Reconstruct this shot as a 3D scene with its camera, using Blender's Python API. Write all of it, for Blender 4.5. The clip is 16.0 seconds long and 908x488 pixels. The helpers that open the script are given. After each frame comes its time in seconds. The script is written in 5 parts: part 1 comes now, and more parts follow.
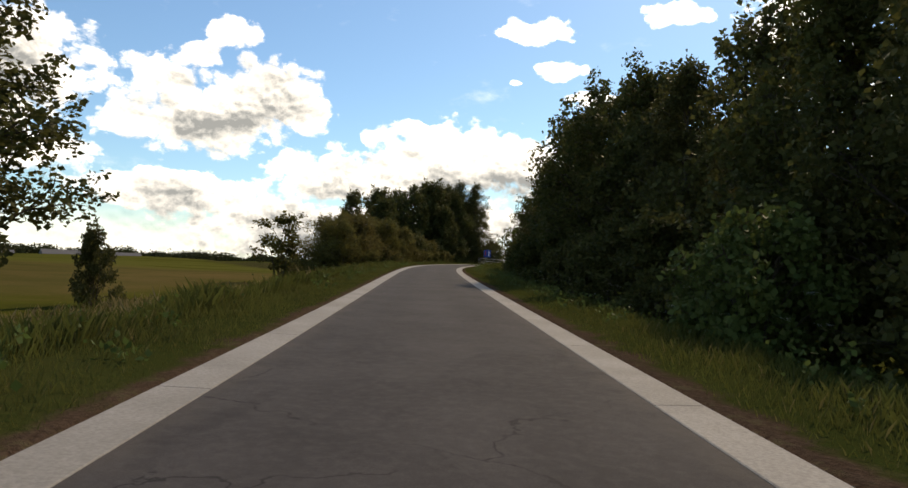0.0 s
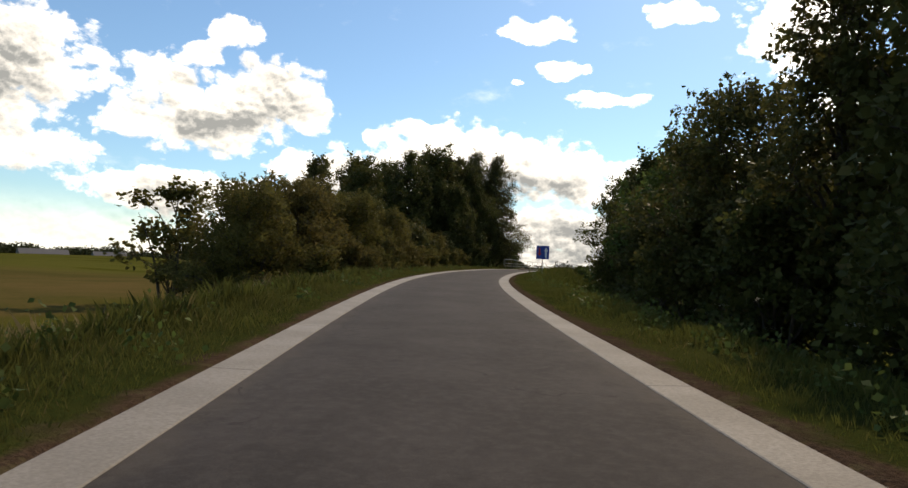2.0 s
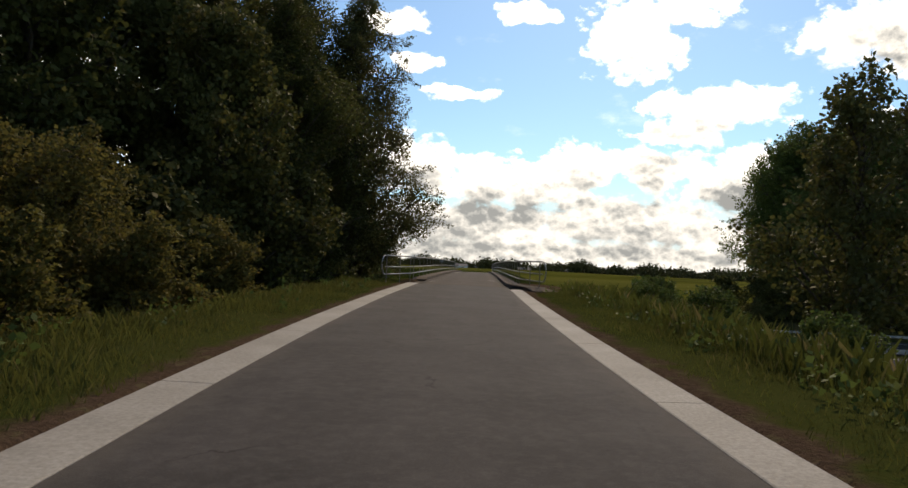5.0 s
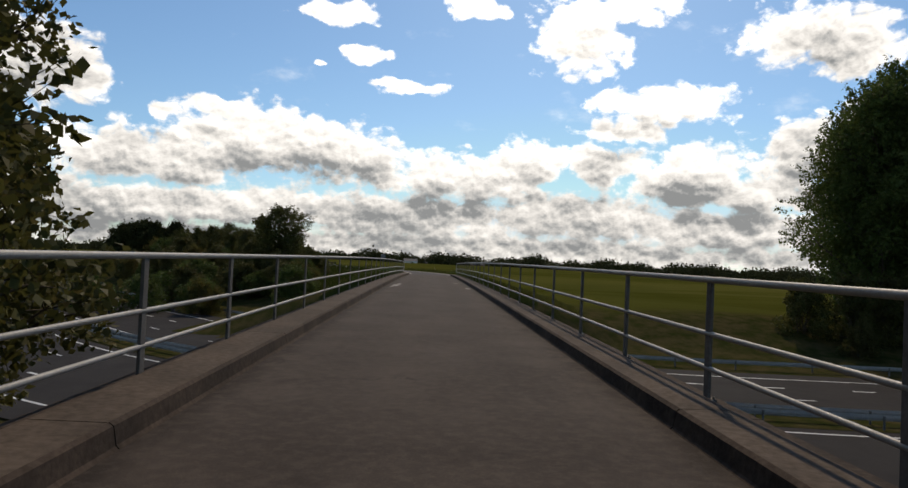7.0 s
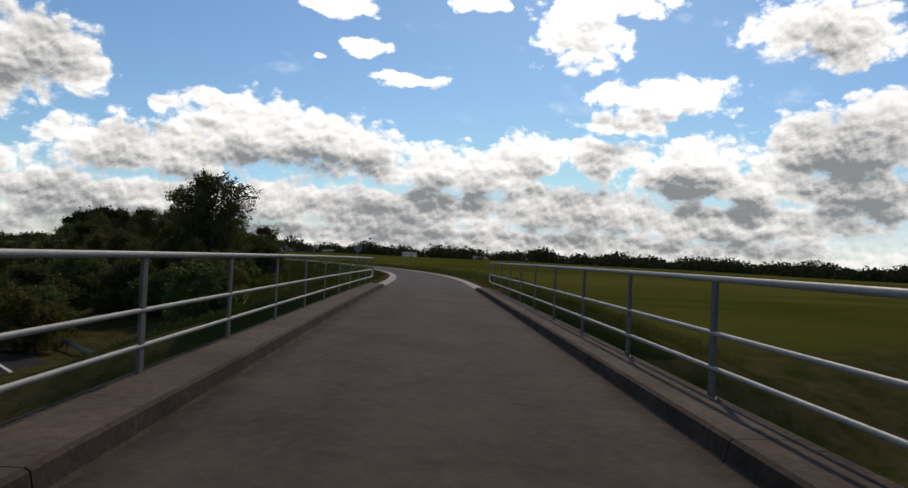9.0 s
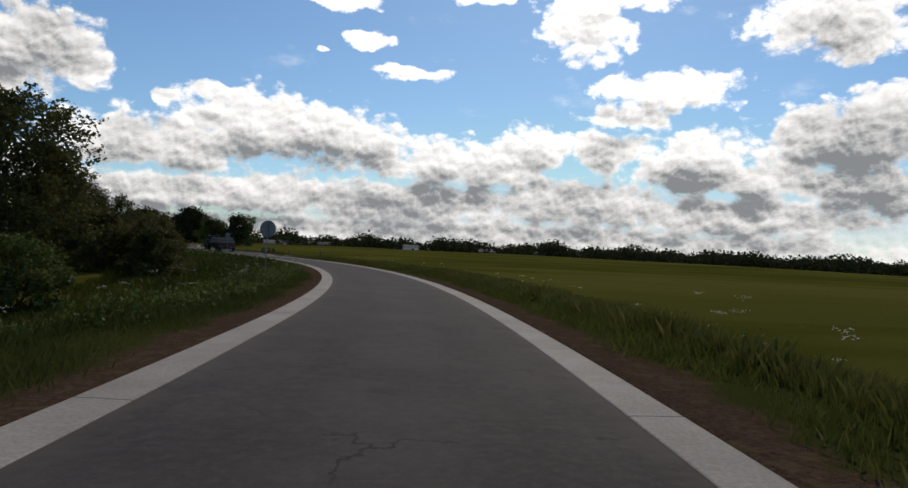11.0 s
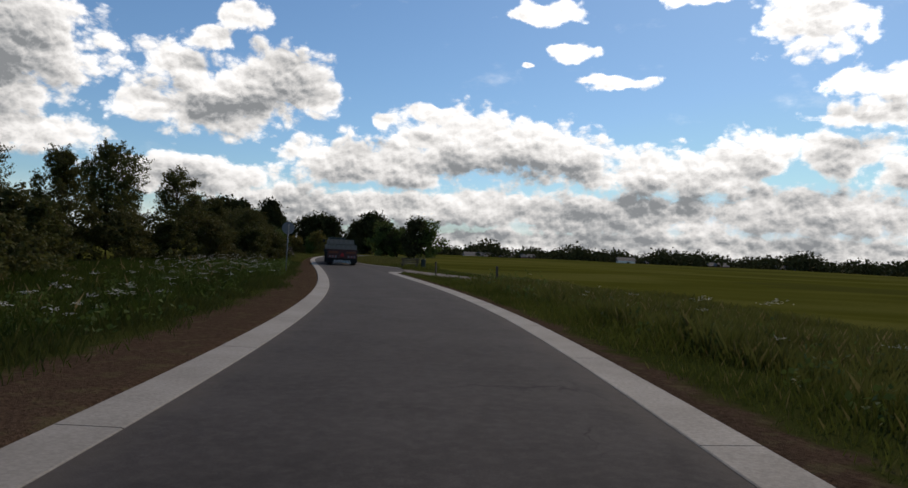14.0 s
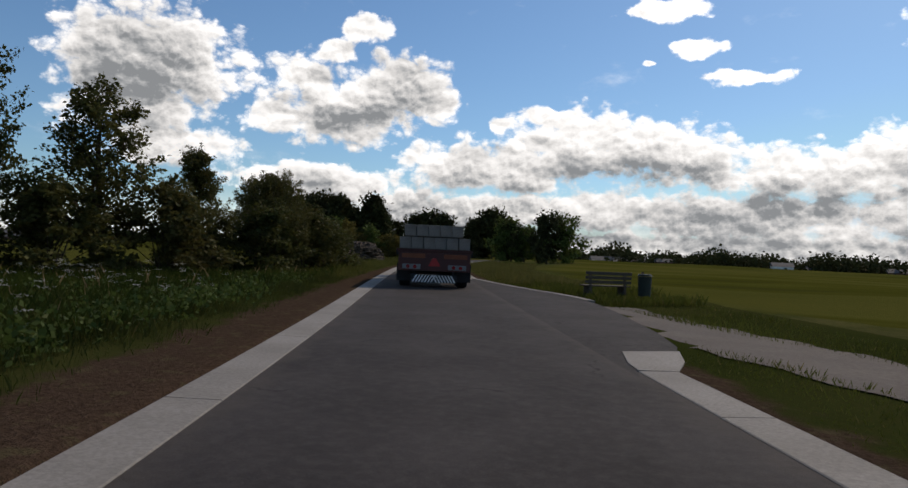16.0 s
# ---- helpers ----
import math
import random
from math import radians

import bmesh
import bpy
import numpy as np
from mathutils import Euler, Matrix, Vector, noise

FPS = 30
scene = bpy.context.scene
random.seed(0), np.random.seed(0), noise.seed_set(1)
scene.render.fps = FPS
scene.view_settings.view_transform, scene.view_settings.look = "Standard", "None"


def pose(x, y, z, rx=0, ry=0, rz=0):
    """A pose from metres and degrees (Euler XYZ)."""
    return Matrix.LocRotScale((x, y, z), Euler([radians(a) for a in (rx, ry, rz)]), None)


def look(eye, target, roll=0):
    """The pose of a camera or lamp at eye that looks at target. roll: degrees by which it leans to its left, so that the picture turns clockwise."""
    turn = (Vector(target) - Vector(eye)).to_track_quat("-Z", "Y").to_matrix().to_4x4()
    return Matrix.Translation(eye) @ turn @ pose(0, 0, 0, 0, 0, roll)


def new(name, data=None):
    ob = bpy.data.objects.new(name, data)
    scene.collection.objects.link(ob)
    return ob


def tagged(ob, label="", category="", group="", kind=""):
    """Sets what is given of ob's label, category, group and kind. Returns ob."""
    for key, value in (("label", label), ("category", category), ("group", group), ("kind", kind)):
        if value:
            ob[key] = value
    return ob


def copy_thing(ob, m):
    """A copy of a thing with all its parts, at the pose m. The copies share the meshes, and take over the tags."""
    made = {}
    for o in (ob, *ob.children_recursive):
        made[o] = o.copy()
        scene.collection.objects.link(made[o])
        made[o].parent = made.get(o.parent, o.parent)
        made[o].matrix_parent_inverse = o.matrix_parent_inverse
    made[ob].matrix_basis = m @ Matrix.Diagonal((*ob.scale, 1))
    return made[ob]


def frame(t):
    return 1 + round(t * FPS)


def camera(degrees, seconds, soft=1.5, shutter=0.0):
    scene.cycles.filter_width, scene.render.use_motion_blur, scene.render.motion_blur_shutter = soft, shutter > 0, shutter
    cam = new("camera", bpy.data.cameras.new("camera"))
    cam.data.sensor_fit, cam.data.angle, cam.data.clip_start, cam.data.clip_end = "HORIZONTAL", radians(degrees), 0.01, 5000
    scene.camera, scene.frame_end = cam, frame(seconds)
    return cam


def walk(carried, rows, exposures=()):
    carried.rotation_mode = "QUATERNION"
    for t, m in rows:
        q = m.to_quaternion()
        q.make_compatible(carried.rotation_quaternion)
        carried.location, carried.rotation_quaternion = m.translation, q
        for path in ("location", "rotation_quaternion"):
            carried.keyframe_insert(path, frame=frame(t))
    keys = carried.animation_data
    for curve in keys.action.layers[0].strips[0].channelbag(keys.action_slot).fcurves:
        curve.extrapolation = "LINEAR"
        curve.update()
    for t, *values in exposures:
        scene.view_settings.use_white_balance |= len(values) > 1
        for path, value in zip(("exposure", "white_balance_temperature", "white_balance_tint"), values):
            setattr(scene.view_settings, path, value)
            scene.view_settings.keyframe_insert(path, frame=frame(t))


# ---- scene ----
# ---------------------------------------------------------------- route
# The lane's centreline: heading in degrees (left of +y) and slope in degrees, by metres run.
HEADING = ((-90, 16.3), (0, 16.3), (9, 16.5), (26, 16.65), (35, 16.5), (44, 16.1), (53, 14.8), (62, 13.0), (72, 8.9),
           (90, 3.6), (102, 1.1), (108, 0.5), (114, 0.0), (190, 0.0), (198, 0.6), (202, 1.7), (211, 4.3), (220, 7.2),
           (229, 10.2), (238, 13.3), (246, 16.3), (255, 19.4), (264, 22.8), (273, 25.8), (282, 27.0), (300, 28.2), (320, 27.5),
           (350, 23.0), (385, 13.0), (420, 3.0))
SLOPE = ((-90, 0.3), (-20, 0.6), (10, 1.0), (60, 1.2), (95, 0.8), (118, 0.2), (145, 0.0), (160, -0.3), (195, -0.9), (235, -0.6), (270, -0.45),
         (300, -0.2), (420, 0.0))
STEP = 0.5
S = np.arange(-90, 420, STEP)


def smooth(v, width):
    k = np.hanning(int(width / STEP) * 2 + 1)
    pad = len(k) // 2
    return np.convolve(np.pad(v, pad, mode="edge"), k / k.sum(), mode="valid")


HD = np.radians(smooth(np.interp(S, *zip(*HEADING)), 6))
SL = np.radians(smooth(np.interp(S, *zip(*SLOPE)), 15))
LX = np.cumsum(-np.sin(HD)) * STEP
LY = np.cumsum(np.cos(HD)) * STEP
LZ = np.cumsum(np.tan(SL)) * STEP
I0 = int(np.searchsorted(S, 0))
LX, LY, LZ = LX - LX[I0], LY - LY[I0], LZ - LZ[int(np.searchsorted(S, 145))]


def lane(s, off=0.0, up=0.0):
    """The place s metres along the lane, off metres to its right, up metres above it."""
    x, y, z, h = (float(np.interp(s, S, v)) for v in (LX, LY, LZ, HD))
    return Vector((x + off * math.cos(h), y + off * math.sin(h), z + up))


def heading(s):
    return math.degrees(float(np.interp(s, S, HD)))

cam = camera(67.1, 16.0, soft=1.5)
# seconds, x, y, z, tilt, lean, turn
PATH = (
    (0.00, -0.096, -0.028, -0.751, 92.00, -2.50, 14.32),
    (0.50, -2.591, 8.411, -0.609, 91.97, -2.50, 14.48),
    (1.00, -5.105, 16.844, -0.455, 91.93, -2.50, 14.58),
    (1.50, -7.697, 25.253, -0.294, 91.90, -2.50, 14.63),
    (2.00, -10.263, 33.672, -0.127, 91.95, -2.50, 14.47),
    (2.50, -12.671, 42.138, 0.045, 92.00, -2.50, 14.01),
    (3.00, -14.914, 50.651, 0.222, 91.97, -2.50, 12.78),
    (3.50, -16.986, 59.206, 0.401, 91.95, -2.50, 10.93),
    (4.00, -18.683, 67.843, 0.574, 91.85, -2.50, 7.59),
    (4.50, -19.896, 76.560, 0.732, 91.74, -2.50, 4.78),
    (5.00, -20.708, 85.322, 0.874, 91.60, -2.50, 2.21),
    (5.50, -21.163, 94.110, 0.998, 91.60, -2.50, 0.18),
    (6.00, -21.350, 102.907, 1.094, 91.62, -2.50, -1.25),
    (6.50, -21.447, 111.706, 1.156, 91.56, -2.50, -1.94),
    (7.00, -21.493, 120.506, 1.191, 91.34, -2.50, -2.00),
    (7.50, -21.498, 129.306, 1.211, 91.30, -2.50, -2.00),
    (8.00, -21.503, 138.106, 1.220, 91.36, -2.50, -2.00),
    (8.50, -21.508, 146.906, 1.215, 91.00, -2.50, -2.00),
    (9.00, -21.513, 155.706, 1.186, 90.78, -2.50, -2.00),
    (9.50, -21.437, 164.506, 1.133, 90.62, -2.50, -2.00),
    (10.00, -21.360, 173.306, 1.055, 90.46, -2.50, -2.00),
    (10.50, -21.283, 182.106, 0.955, 90.33, -2.50, -2.00),
    (11.00, -21.206, 190.907, 0.833, 90.22, -2.50, -1.73),
    (11.50, -21.258, 199.715, 0.703, 90.10, -2.50, -0.17),
    (12.00, -21.744, 208.516, 0.579, 90.12, -2.50, 2.39),
    (12.50, -22.646, 217.285, 0.465, 90.25, -2.50, 5.21),
    (13.00, -24.017, 225.993, 0.361, 90.42, -2.50, 8.34),
    (13.50, -25.932, 234.595, 0.266, 90.48, -2.50, 11.78),
    (14.00, -28.315, 243.073, 0.178, 90.58, -2.50, 15.32),
    (14.50, -31.188, 251.390, 0.097, 90.75, -2.50, 18.50),
    (15.00, -34.514, 259.526, 0.021, 90.65, -2.50, 21.46),
    (15.50, -38.214, 267.494, -0.048, 90.50, -2.50, 23.67),
    (16.00, -42.126, 275.367, -0.107, 90.50, -2.50, 25.10),
)
walk(cam, [(t, pose(x, y, z, rx, ry, rz)) for t, x, y, z, rx, ry, rz in PATH], exposures=((0.0, 0.5, 8100, 12), (3.5, 0.5, 8000, 12), (5.8, 0.25, 7900, 12), (7.0, -0.06, 7400, 13), (9.0, -0.2, 7050, 13), (11.5, -0.24, 7000, 13), (16.0, -0.18, 7050, 14)))

# ---------------------------------------------------------------- sky and sun
SUN_AZ, SUN_EL = 13.0, 41.0                     # degrees right of +y, degrees up


class Tree:
    """Short hand for node trees."""

    def __init__(self, nodes, links):
        self.nodes, self.links = nodes, links

    def add(self, kind, *sockets):
        n = self.nodes.new(kind)
        for i, v in enumerate(sockets):
            if v is not None:
                self.put(v, n.inputs[i])
        return n

    def put(self, v, socket):
        if isinstance(v, bpy.types.NodeSocket):
            self.links.new(v, socket)
        else:
            socket.default_value = v

    def math(self, op, *v):
        n = self.add("ShaderNodeMath", *v)
        n.operation = op
        return n.outputs[0]

    def vec(self, op, *v):
        n = self.add("ShaderNodeVectorMath", *v)
        n.operation = op
        return n.outputs["Value"] if op in ("LENGTH", "DOT_PRODUCT", "DISTANCE") else n.outputs[0]

    def attribute(self, name):
        n = self.nodes.new("ShaderNodeAttribute")
        n.attribute_name = name
        return n.outputs["Fac"]

    def noise(self, v, scale, detail=4.0, rough=0.55, distort=0.0):
        n = self.nodes.new("ShaderNodeTexNoise")
        self.links.new(v, n.inputs["Vector"])
        n.inputs["Scale"].default_value, n.inputs["Detail"].default_value = scale, detail
        n.inputs["Roughness"].default_value, n.inputs["Distortion"].default_value = rough, distort
        return n.outputs["Fac"]

    def ramp(self, fac, a, b, lo=0.0, hi=1.0):
        n = self.nodes.new("ShaderNodeMapRange")
        n.interpolation_type = "SMOOTHSTEP"
        self.put(fac, n.inputs["Value"])
        for k, v in (("From Min", a), ("From Max", b), ("To Min", lo), ("To Max", hi)):
            n.inputs[k].default_value = v
        return n.outputs["Result"]

    def mix(self, fac, a, b, blend="MIX"):
        n = self.nodes.new("ShaderNodeMix")
        n.data_type, n.blend_type = "RGBA", blend
        self.put(fac, n.inputs["Factor"])
        for v, k in ((a, 6), (b, 7)):
            self.put((*v, 1) if isinstance(v, tuple) and len(v) == 3 else v, n.inputs[k])
        return n.outputs[2]


def sky_world():
    world = bpy.data.worlds.new("sky")
    scene.world = world
    world.use_nodes = True
    world.node_tree.nodes.clear()
    g = Tree(world.node_tree.nodes, world.node_tree.links)
    sky = g.nodes.new("ShaderNodeTexSky")
    sky.sky_type, sky.sun_disc, sky.sun_elevation, sky.sun_rotation = "NISHITA", False, radians(SUN_EL), radians(SUN_AZ)
    sky.air_density, sky.dust_density, sky.ozone_density = 1.0, 0.35, 2.0
    way = g.add("ShaderNodeTexCoord").outputs["Generated"]
    xyz = g.add("ShaderNodeSeparateXYZ", way)
    az = g.math("MULTIPLY", g.math("ARCTAN2", xyz.outputs[0], xyz.outputs[1]), 57.296)
    el = g.math("MULTIPLY", g.math("ARCSINE", xyz.outputs[2]), 57.296)
    flat = g.add("ShaderNodeCombineXYZ", az, el, 0.0).outputs[0]

    # billowing edges
    swirl = g.nodes.new("ShaderNodeTexNoise")
    g.put(g.vec("MULTIPLY", flat, (1.0, 1.35, 1.0)), swirl.inputs["Vector"])
    swirl.inputs["Scale"].default_value, swirl.inputs["Detail"].default_value = 0.30, 2.5
    sway = g.vec("SCALE", g.vec("MULTIPLY", g.vec("SUBTRACT", swirl.outputs["Color"], (0.5, 0.5, 0.5)), (3.4, 2.2, 0.0)))
    g.put(g.ramp(el, 3.0, 12.0, 0.45, 1.0), sway.node.inputs["Scale"])          # small far clouds near the horizon
    bent = g.vec("ADD", flat, sway)

    def field(items, k, place):
        total = None
        for a, e, w, h in items:
            d = g.vec("LENGTH", g.vec("MULTIPLY", g.vec("SUBTRACT", place, (a, e, 0.0)), (1 / w, 1 / h, 0.0)))
            total = d if total is None else g.math("SMOOTH_MIN", total, d, k)
        return total

    puffs, bellies = [], []

    def puff(*v):
        puffs.append(v)

    def belly(*v):
        bellies.append(v)

    puff(-34.8, 10.7, 6.5, 2.7)
    puff(-29.8, 13.2, 4.1, 2.9)
    puff(-27.9, 12.0, 2.9, 1.8)
    puff(-39.5, 10.0, 3.4, 1.3)
    puff(-33.4, 11.5, 5.8, 2.9)
    puff(-33.3, 17.3, 2.3, 1.3)
    puff(-35.9, 15.4, 2.2, 1.2)
    puff(-38.4, 13.6, 2.7, 1.4)
    puff(-48.8, 13.1, 6.8, 4.6)
    puff(-50.4, 10.4, 5.3, 2.9)
    puff(-52.0, 13.6, 4.4, 3.9)
    puff(-48.1, 7.2, 5.8, 1.7)
    puff(-36.7, 5.1, 7.3, 1.9)
    puff(-24.6, 7.2, 5.3, 2.4)
    puff(-20.2, 6.8, 5.3, 2.7)
    puff(-15.1, 9.0, 6.3, 2.9)
    puff(-9.1, 8.6, 5.8, 2.7)
    puff(-5.3, 7.9, 3.4, 2.4)
    puff(0.1, 6.8, 4.4, 2.2)
    puff(4.9, 7.0, 4.4, 2.2)
    puff(8.4, 8.5, 3.1, 2.2)
    puff(13.9, 8.2, 2.9, 2.2)
    puff(20.7, 7.3, 5.1, 2.7)
    puff(25.0, 6.0, 3.9, 1.9)
    puff(-26.3, 3.0, 10.6, 2.2)
    puff(-13.9, 3.6, 12.1, 1.8)
    puff(-2.2, 3.3, 12.1, 2.2)
    puff(12.2, 3.9, 12.1, 2.2)
    puff(23.4, 3.3, 12.1, 1.9)
    puff(1.8, 0.8, 43.6, 1.5)
    puff(31.1, 8.9, 6.3, 3.1)
    puff(34.6, 10.7, 5.3, 1.9)
    puff(33.0, 5.5, 6.3, 2.4)
    puff(29.3, 17.5, 5.3, 2.4)
    puff(32.4, 15.7, 3.4, 1.7)
    puff(12.1, 18.6, 4.1, 3.6)
    puff(14.8, 20.4, 5.8, 1.5)
    puff(18.7, 12.9, 5.3, 1.7)
    puff(14.4, 13.4, 1.9, 0.9)
    puff(15.6, 10.9, 3.9, 1.1)
    puff(-2.7, 14.1, 3.6, 0.6)
    puff(-6.2, 16.3, 2.0, 0.7)
    puff(-9.5, 15.1, 0.8, 0.3)
    puff(-8.9, 19.3, 3.6, 1.0)
    puff(3.1, 20.4, 2.7, 0.8)
    puff(-21.4, 10.4, 1.2, 0.6)
    puff(-17.8, 11.2, 2.4, 0.7)
    belly(-50.8, 11.5, 4.4, 2.9)
    belly(-50.7, 15.1, 3.9, 2.4)
    belly(-34.8, 10.5, 4.4, 1.2)
    belly(-27.9, 12.4, 1.9, 1.1)
    belly(-48.8, 14.3, 2.9, 1.9)
    belly(-37.2, 5.0, 2.9, 0.9)
    belly(30.1, 17.1, 4.4, 2.2)
    belly(30.7, 9.9, 4.8, 1.9)
    belly(33.4, 5.9, 4.4, 2.2)
    belly(-29.4, 14.3, 3.4, 2.2)
    belly(-11.4, 6.8, 5.8, 1.2)
    belly(-5.3, 7.0, 2.2, 1.1)
    belly(-23.7, 7.9, 2.2, 0.9)
    belly(-28.2, 3.2, 3.4, 0.9)
    belly(13.9, 8.4, 1.5, 1.2)
    belly(20.7, 6.2, 3.4, 1.2)
    belly(1.6, 4.4, 5.3, 1.1)
    belly(22.9, 4.4, 5.3, 0.9)
    belly(-5.1, 3.4, 5.8, 0.9)
    belly(-20.3, 1.6, 7.3, 0.7)
    belly(11.2, 5.0, 3.4, 1.0)
    belly(31.9, 7.6, 3.9, 1.5)
    above = g.vec("ADD", bent, (0.4, 1.7, 0.0))                   # a little nearer to the sun
    near = field(puffs, 0.25, bent)
    shaded = field(puffs, 0.25, above)
    dark = field(bellies, 0.2, bent)
    rest = g.noise(g.vec("MULTIPLY", flat, (1.0, 2.2, 1.0)), 0.055, 5.0, 0.6)        # the sky out of view
    away = g.ramp(g.math("ABSOLUTE", g.math("ADD", az, 12.0)), 48.0, 62.0)
    high = g.math("MAXIMUM", away, g.ramp(el, 24.0, 34.0))
    other = g.math("MULTIPLY", high, g.ramp(rest, 0.56, 0.70))
    grain = g.vec("ADD", g.vec("MULTIPLY", flat, (1.0, 1.4, 1.0)), g.vec("MULTIPLY", sway, (0.45, 0.45, 0.0)))

    def heads(place):
        """Rounded cauliflower heads at several sizes."""
        n = g.nodes.new("ShaderNodeTexVoronoi")
        n.voronoi_dimensions, n.feature, n.normalize = "2D", "F1", True
        g.put(place, n.inputs["Vector"])
        for k, v in (("Scale", 0.42), ("Detail", 4.0), ("Roughness", 0.55), ("Lacunarity", 2.1)):
            n.inputs[k].default_value = v
        return g.math("SUBTRACT", 1.0, n.outputs["Distance"])

    n1, n2 = heads(grain), heads(g.vec("ADD", grain, (0.16, 0.5, 0.0)))
    wisp = g.noise(grain, 0.42, 6.0, 0.52)
    bulk = g.math("ADD", g.math("MULTIPLY", g.math("SUBTRACT", n1, 0.68), 1.5), g.math("MULTIPLY", g.math("SUBTRACT", wisp, 0.5), 1.0))
    thick = g.math("ADD", g.math("SUBTRACT", 1.0, near), bulk)
    veil = g.noise(g.vec("MULTIPLY", flat, (0.8, 1.6, 1.0)), 0.16, 7.0, 0.62)
    cover = g.math("MAXIMUM", g.ramp(thick, -0.05, 0.34), other)
    cover = g.math("MAXIMUM", cover, g.ramp(veil, 0.56, 0.82, 0.0, 0.35))
    haze = g.ramp(el, 5.0, -1.0, 0.0, 0.75)
    cover = g.math("MAXIMUM", cover, haze)
    # shade: grey where cloud lies towards the sun, white rims and heads
    depth = g.math("ADD", g.math("SUBTRACT", 1.0, shaded), g.math("MULTIPLY", g.math("SUBTRACT", n2, 0.68), 0.8))
    depth = g.math("ADD", depth, g.math("MULTIPLY", g.math("SUBTRACT", wisp, 0.5), 0.35))
    lit = g.math("SUBTRACT", 1.14, g.ramp(depth, -0.1, 1.1, 0.0, 0.52))
    lit = g.math("SUBTRACT", lit, g.ramp(dark, 1.7, 0.1, 0.0, 0.40))
    lit = g.math("ADD", lit, g.math("MULTIPLY", g.math("SUBTRACT", n1, n2), 1.5))
    lit = g.math("ADD", lit, g.ramp(thick, 0.55, 0.05, 0.0, 0.22))              # thin bright rims
    lit = g.math("SUBTRACT", lit, g.ramp(el, 9.0, 1.0, 0.0, 0.24))
    # the glow round the sun behind the clouds
    sun = Vector((math.sin(radians(SUN_AZ)) * math.cos(radians(SUN_EL)), math.cos(radians(SUN_AZ)) * math.cos(radians(SUN_EL)), math.sin(radians(SUN_EL))))
    toward = g.ramp(g.vec("DOT_PRODUCT", way, tuple(sun)), 0.80, 0.97)
    lit = g.math("ADD", lit, g.math("MULTIPLY", toward, 0.5))
    lit = g.math("MAXIMUM", lit, 0.34)
    tone = g.mix(g.ramp(lit, 0.1, 0.85), (0.78, 0.89, 1.0), (0.95, 0.99, 1.02))
    white = g.vec("SCALE", tone)
    g.put(g.math("MULTIPLY", lit, CLOUD_LIGHT), white.node.inputs["Scale"])
    blue = g.vec("MINIMUM", g.vec("MULTIPLY", sky.outputs[0], SKY_LIGHT), (0.62, 0.85, 1.05))
    back = g.add("ShaderNodeBackground", g.mix(cover, blue, white), 1.0)
    g.links.new(back.outputs[0], g.add("ShaderNodeOutputWorld").inputs["Surface"])


CLOUD_LIGHT, SKY_LIGHT = 1.0, (0.066, 0.092, 0.112)
sky_world()
sun_lamp = new("sun", bpy.data.lights.new("sun", "SUN"))
sun_lamp.data.energy, sun_lamp.data.angle, sun_lamp.data.color = 2.3, radians(1.0), (1.0, 0.88, 0.72)
sun_lamp.matrix_world = look((0, 0, 60), Vector((0, 0, 60)) - Vector((math.sin(radians(SUN_AZ)) * math.cos(radians(SUN_EL)),
                             math.cos(radians(SUN_AZ)) * math.cos(radians(SUN_EL)), math.sin(radians(SUN_EL)))))

# ---------------------------------------------------------------- materials


def material(name, build, roughness=0.8, metallic=0.0, specular=0.4):
    m = bpy.data.materials.new(name)
    m.use_nodes = True
    g = Tree(m.node_tree.nodes, m.node_tree.links)
    bsdf = m.node_tree.nodes["Principled BSDF"]
    bsdf.inputs["Roughness"].default_value, bsdf.inputs["Metallic"].default_value = roughness, metallic
    bsdf.inputs["Specular IOR Level"].default_value = specular
    build(g, bsdf)
    return m


def bump(g, bsdf, height, strength, distance):
    n = g.nodes.new("ShaderNodeBump")
    g.put(height, n.inputs["Height"])
    n.inputs["Strength"].default_value, n.inputs["Distance"].default_value = strength, distance
    g.links.new(n.outputs[0], bsdf.inputs["Normal"])


def where(g):
    return g.add("ShaderNodeTexCoord").outputs["Object"]


def mottled(a, b, coarse, fine, relief=0.3, depth=0.01, speck=None):
    """Two colours in patches, with a fine grain and a fine relief."""
    def build(g, bsdf):
        p = where(g)
        big, small = g.noise(p, coarse, 4.0), g.noise(p, fine, 5.0, 0.65)
        c = g.mix(g.ramp(big, 0.3, 0.7), a, b)
        c = g.mix(g.ramp(small, 0.25, 0.75, 0.0, 0.55), c, speck or tuple(v * 0.55 for v in a))
        g.links.new(c, bsdf.inputs["Base Color"])
        g.links.new(g.ramp(small, 0.2, 0.8, bsdf.inputs["Roughness"].default_value - 0.12, bsdf.inputs["Roughness"].default_value + 0.1), bsdf.inputs["Roughness"])
        bump(g, bsdf, small, relief, depth)
    return build


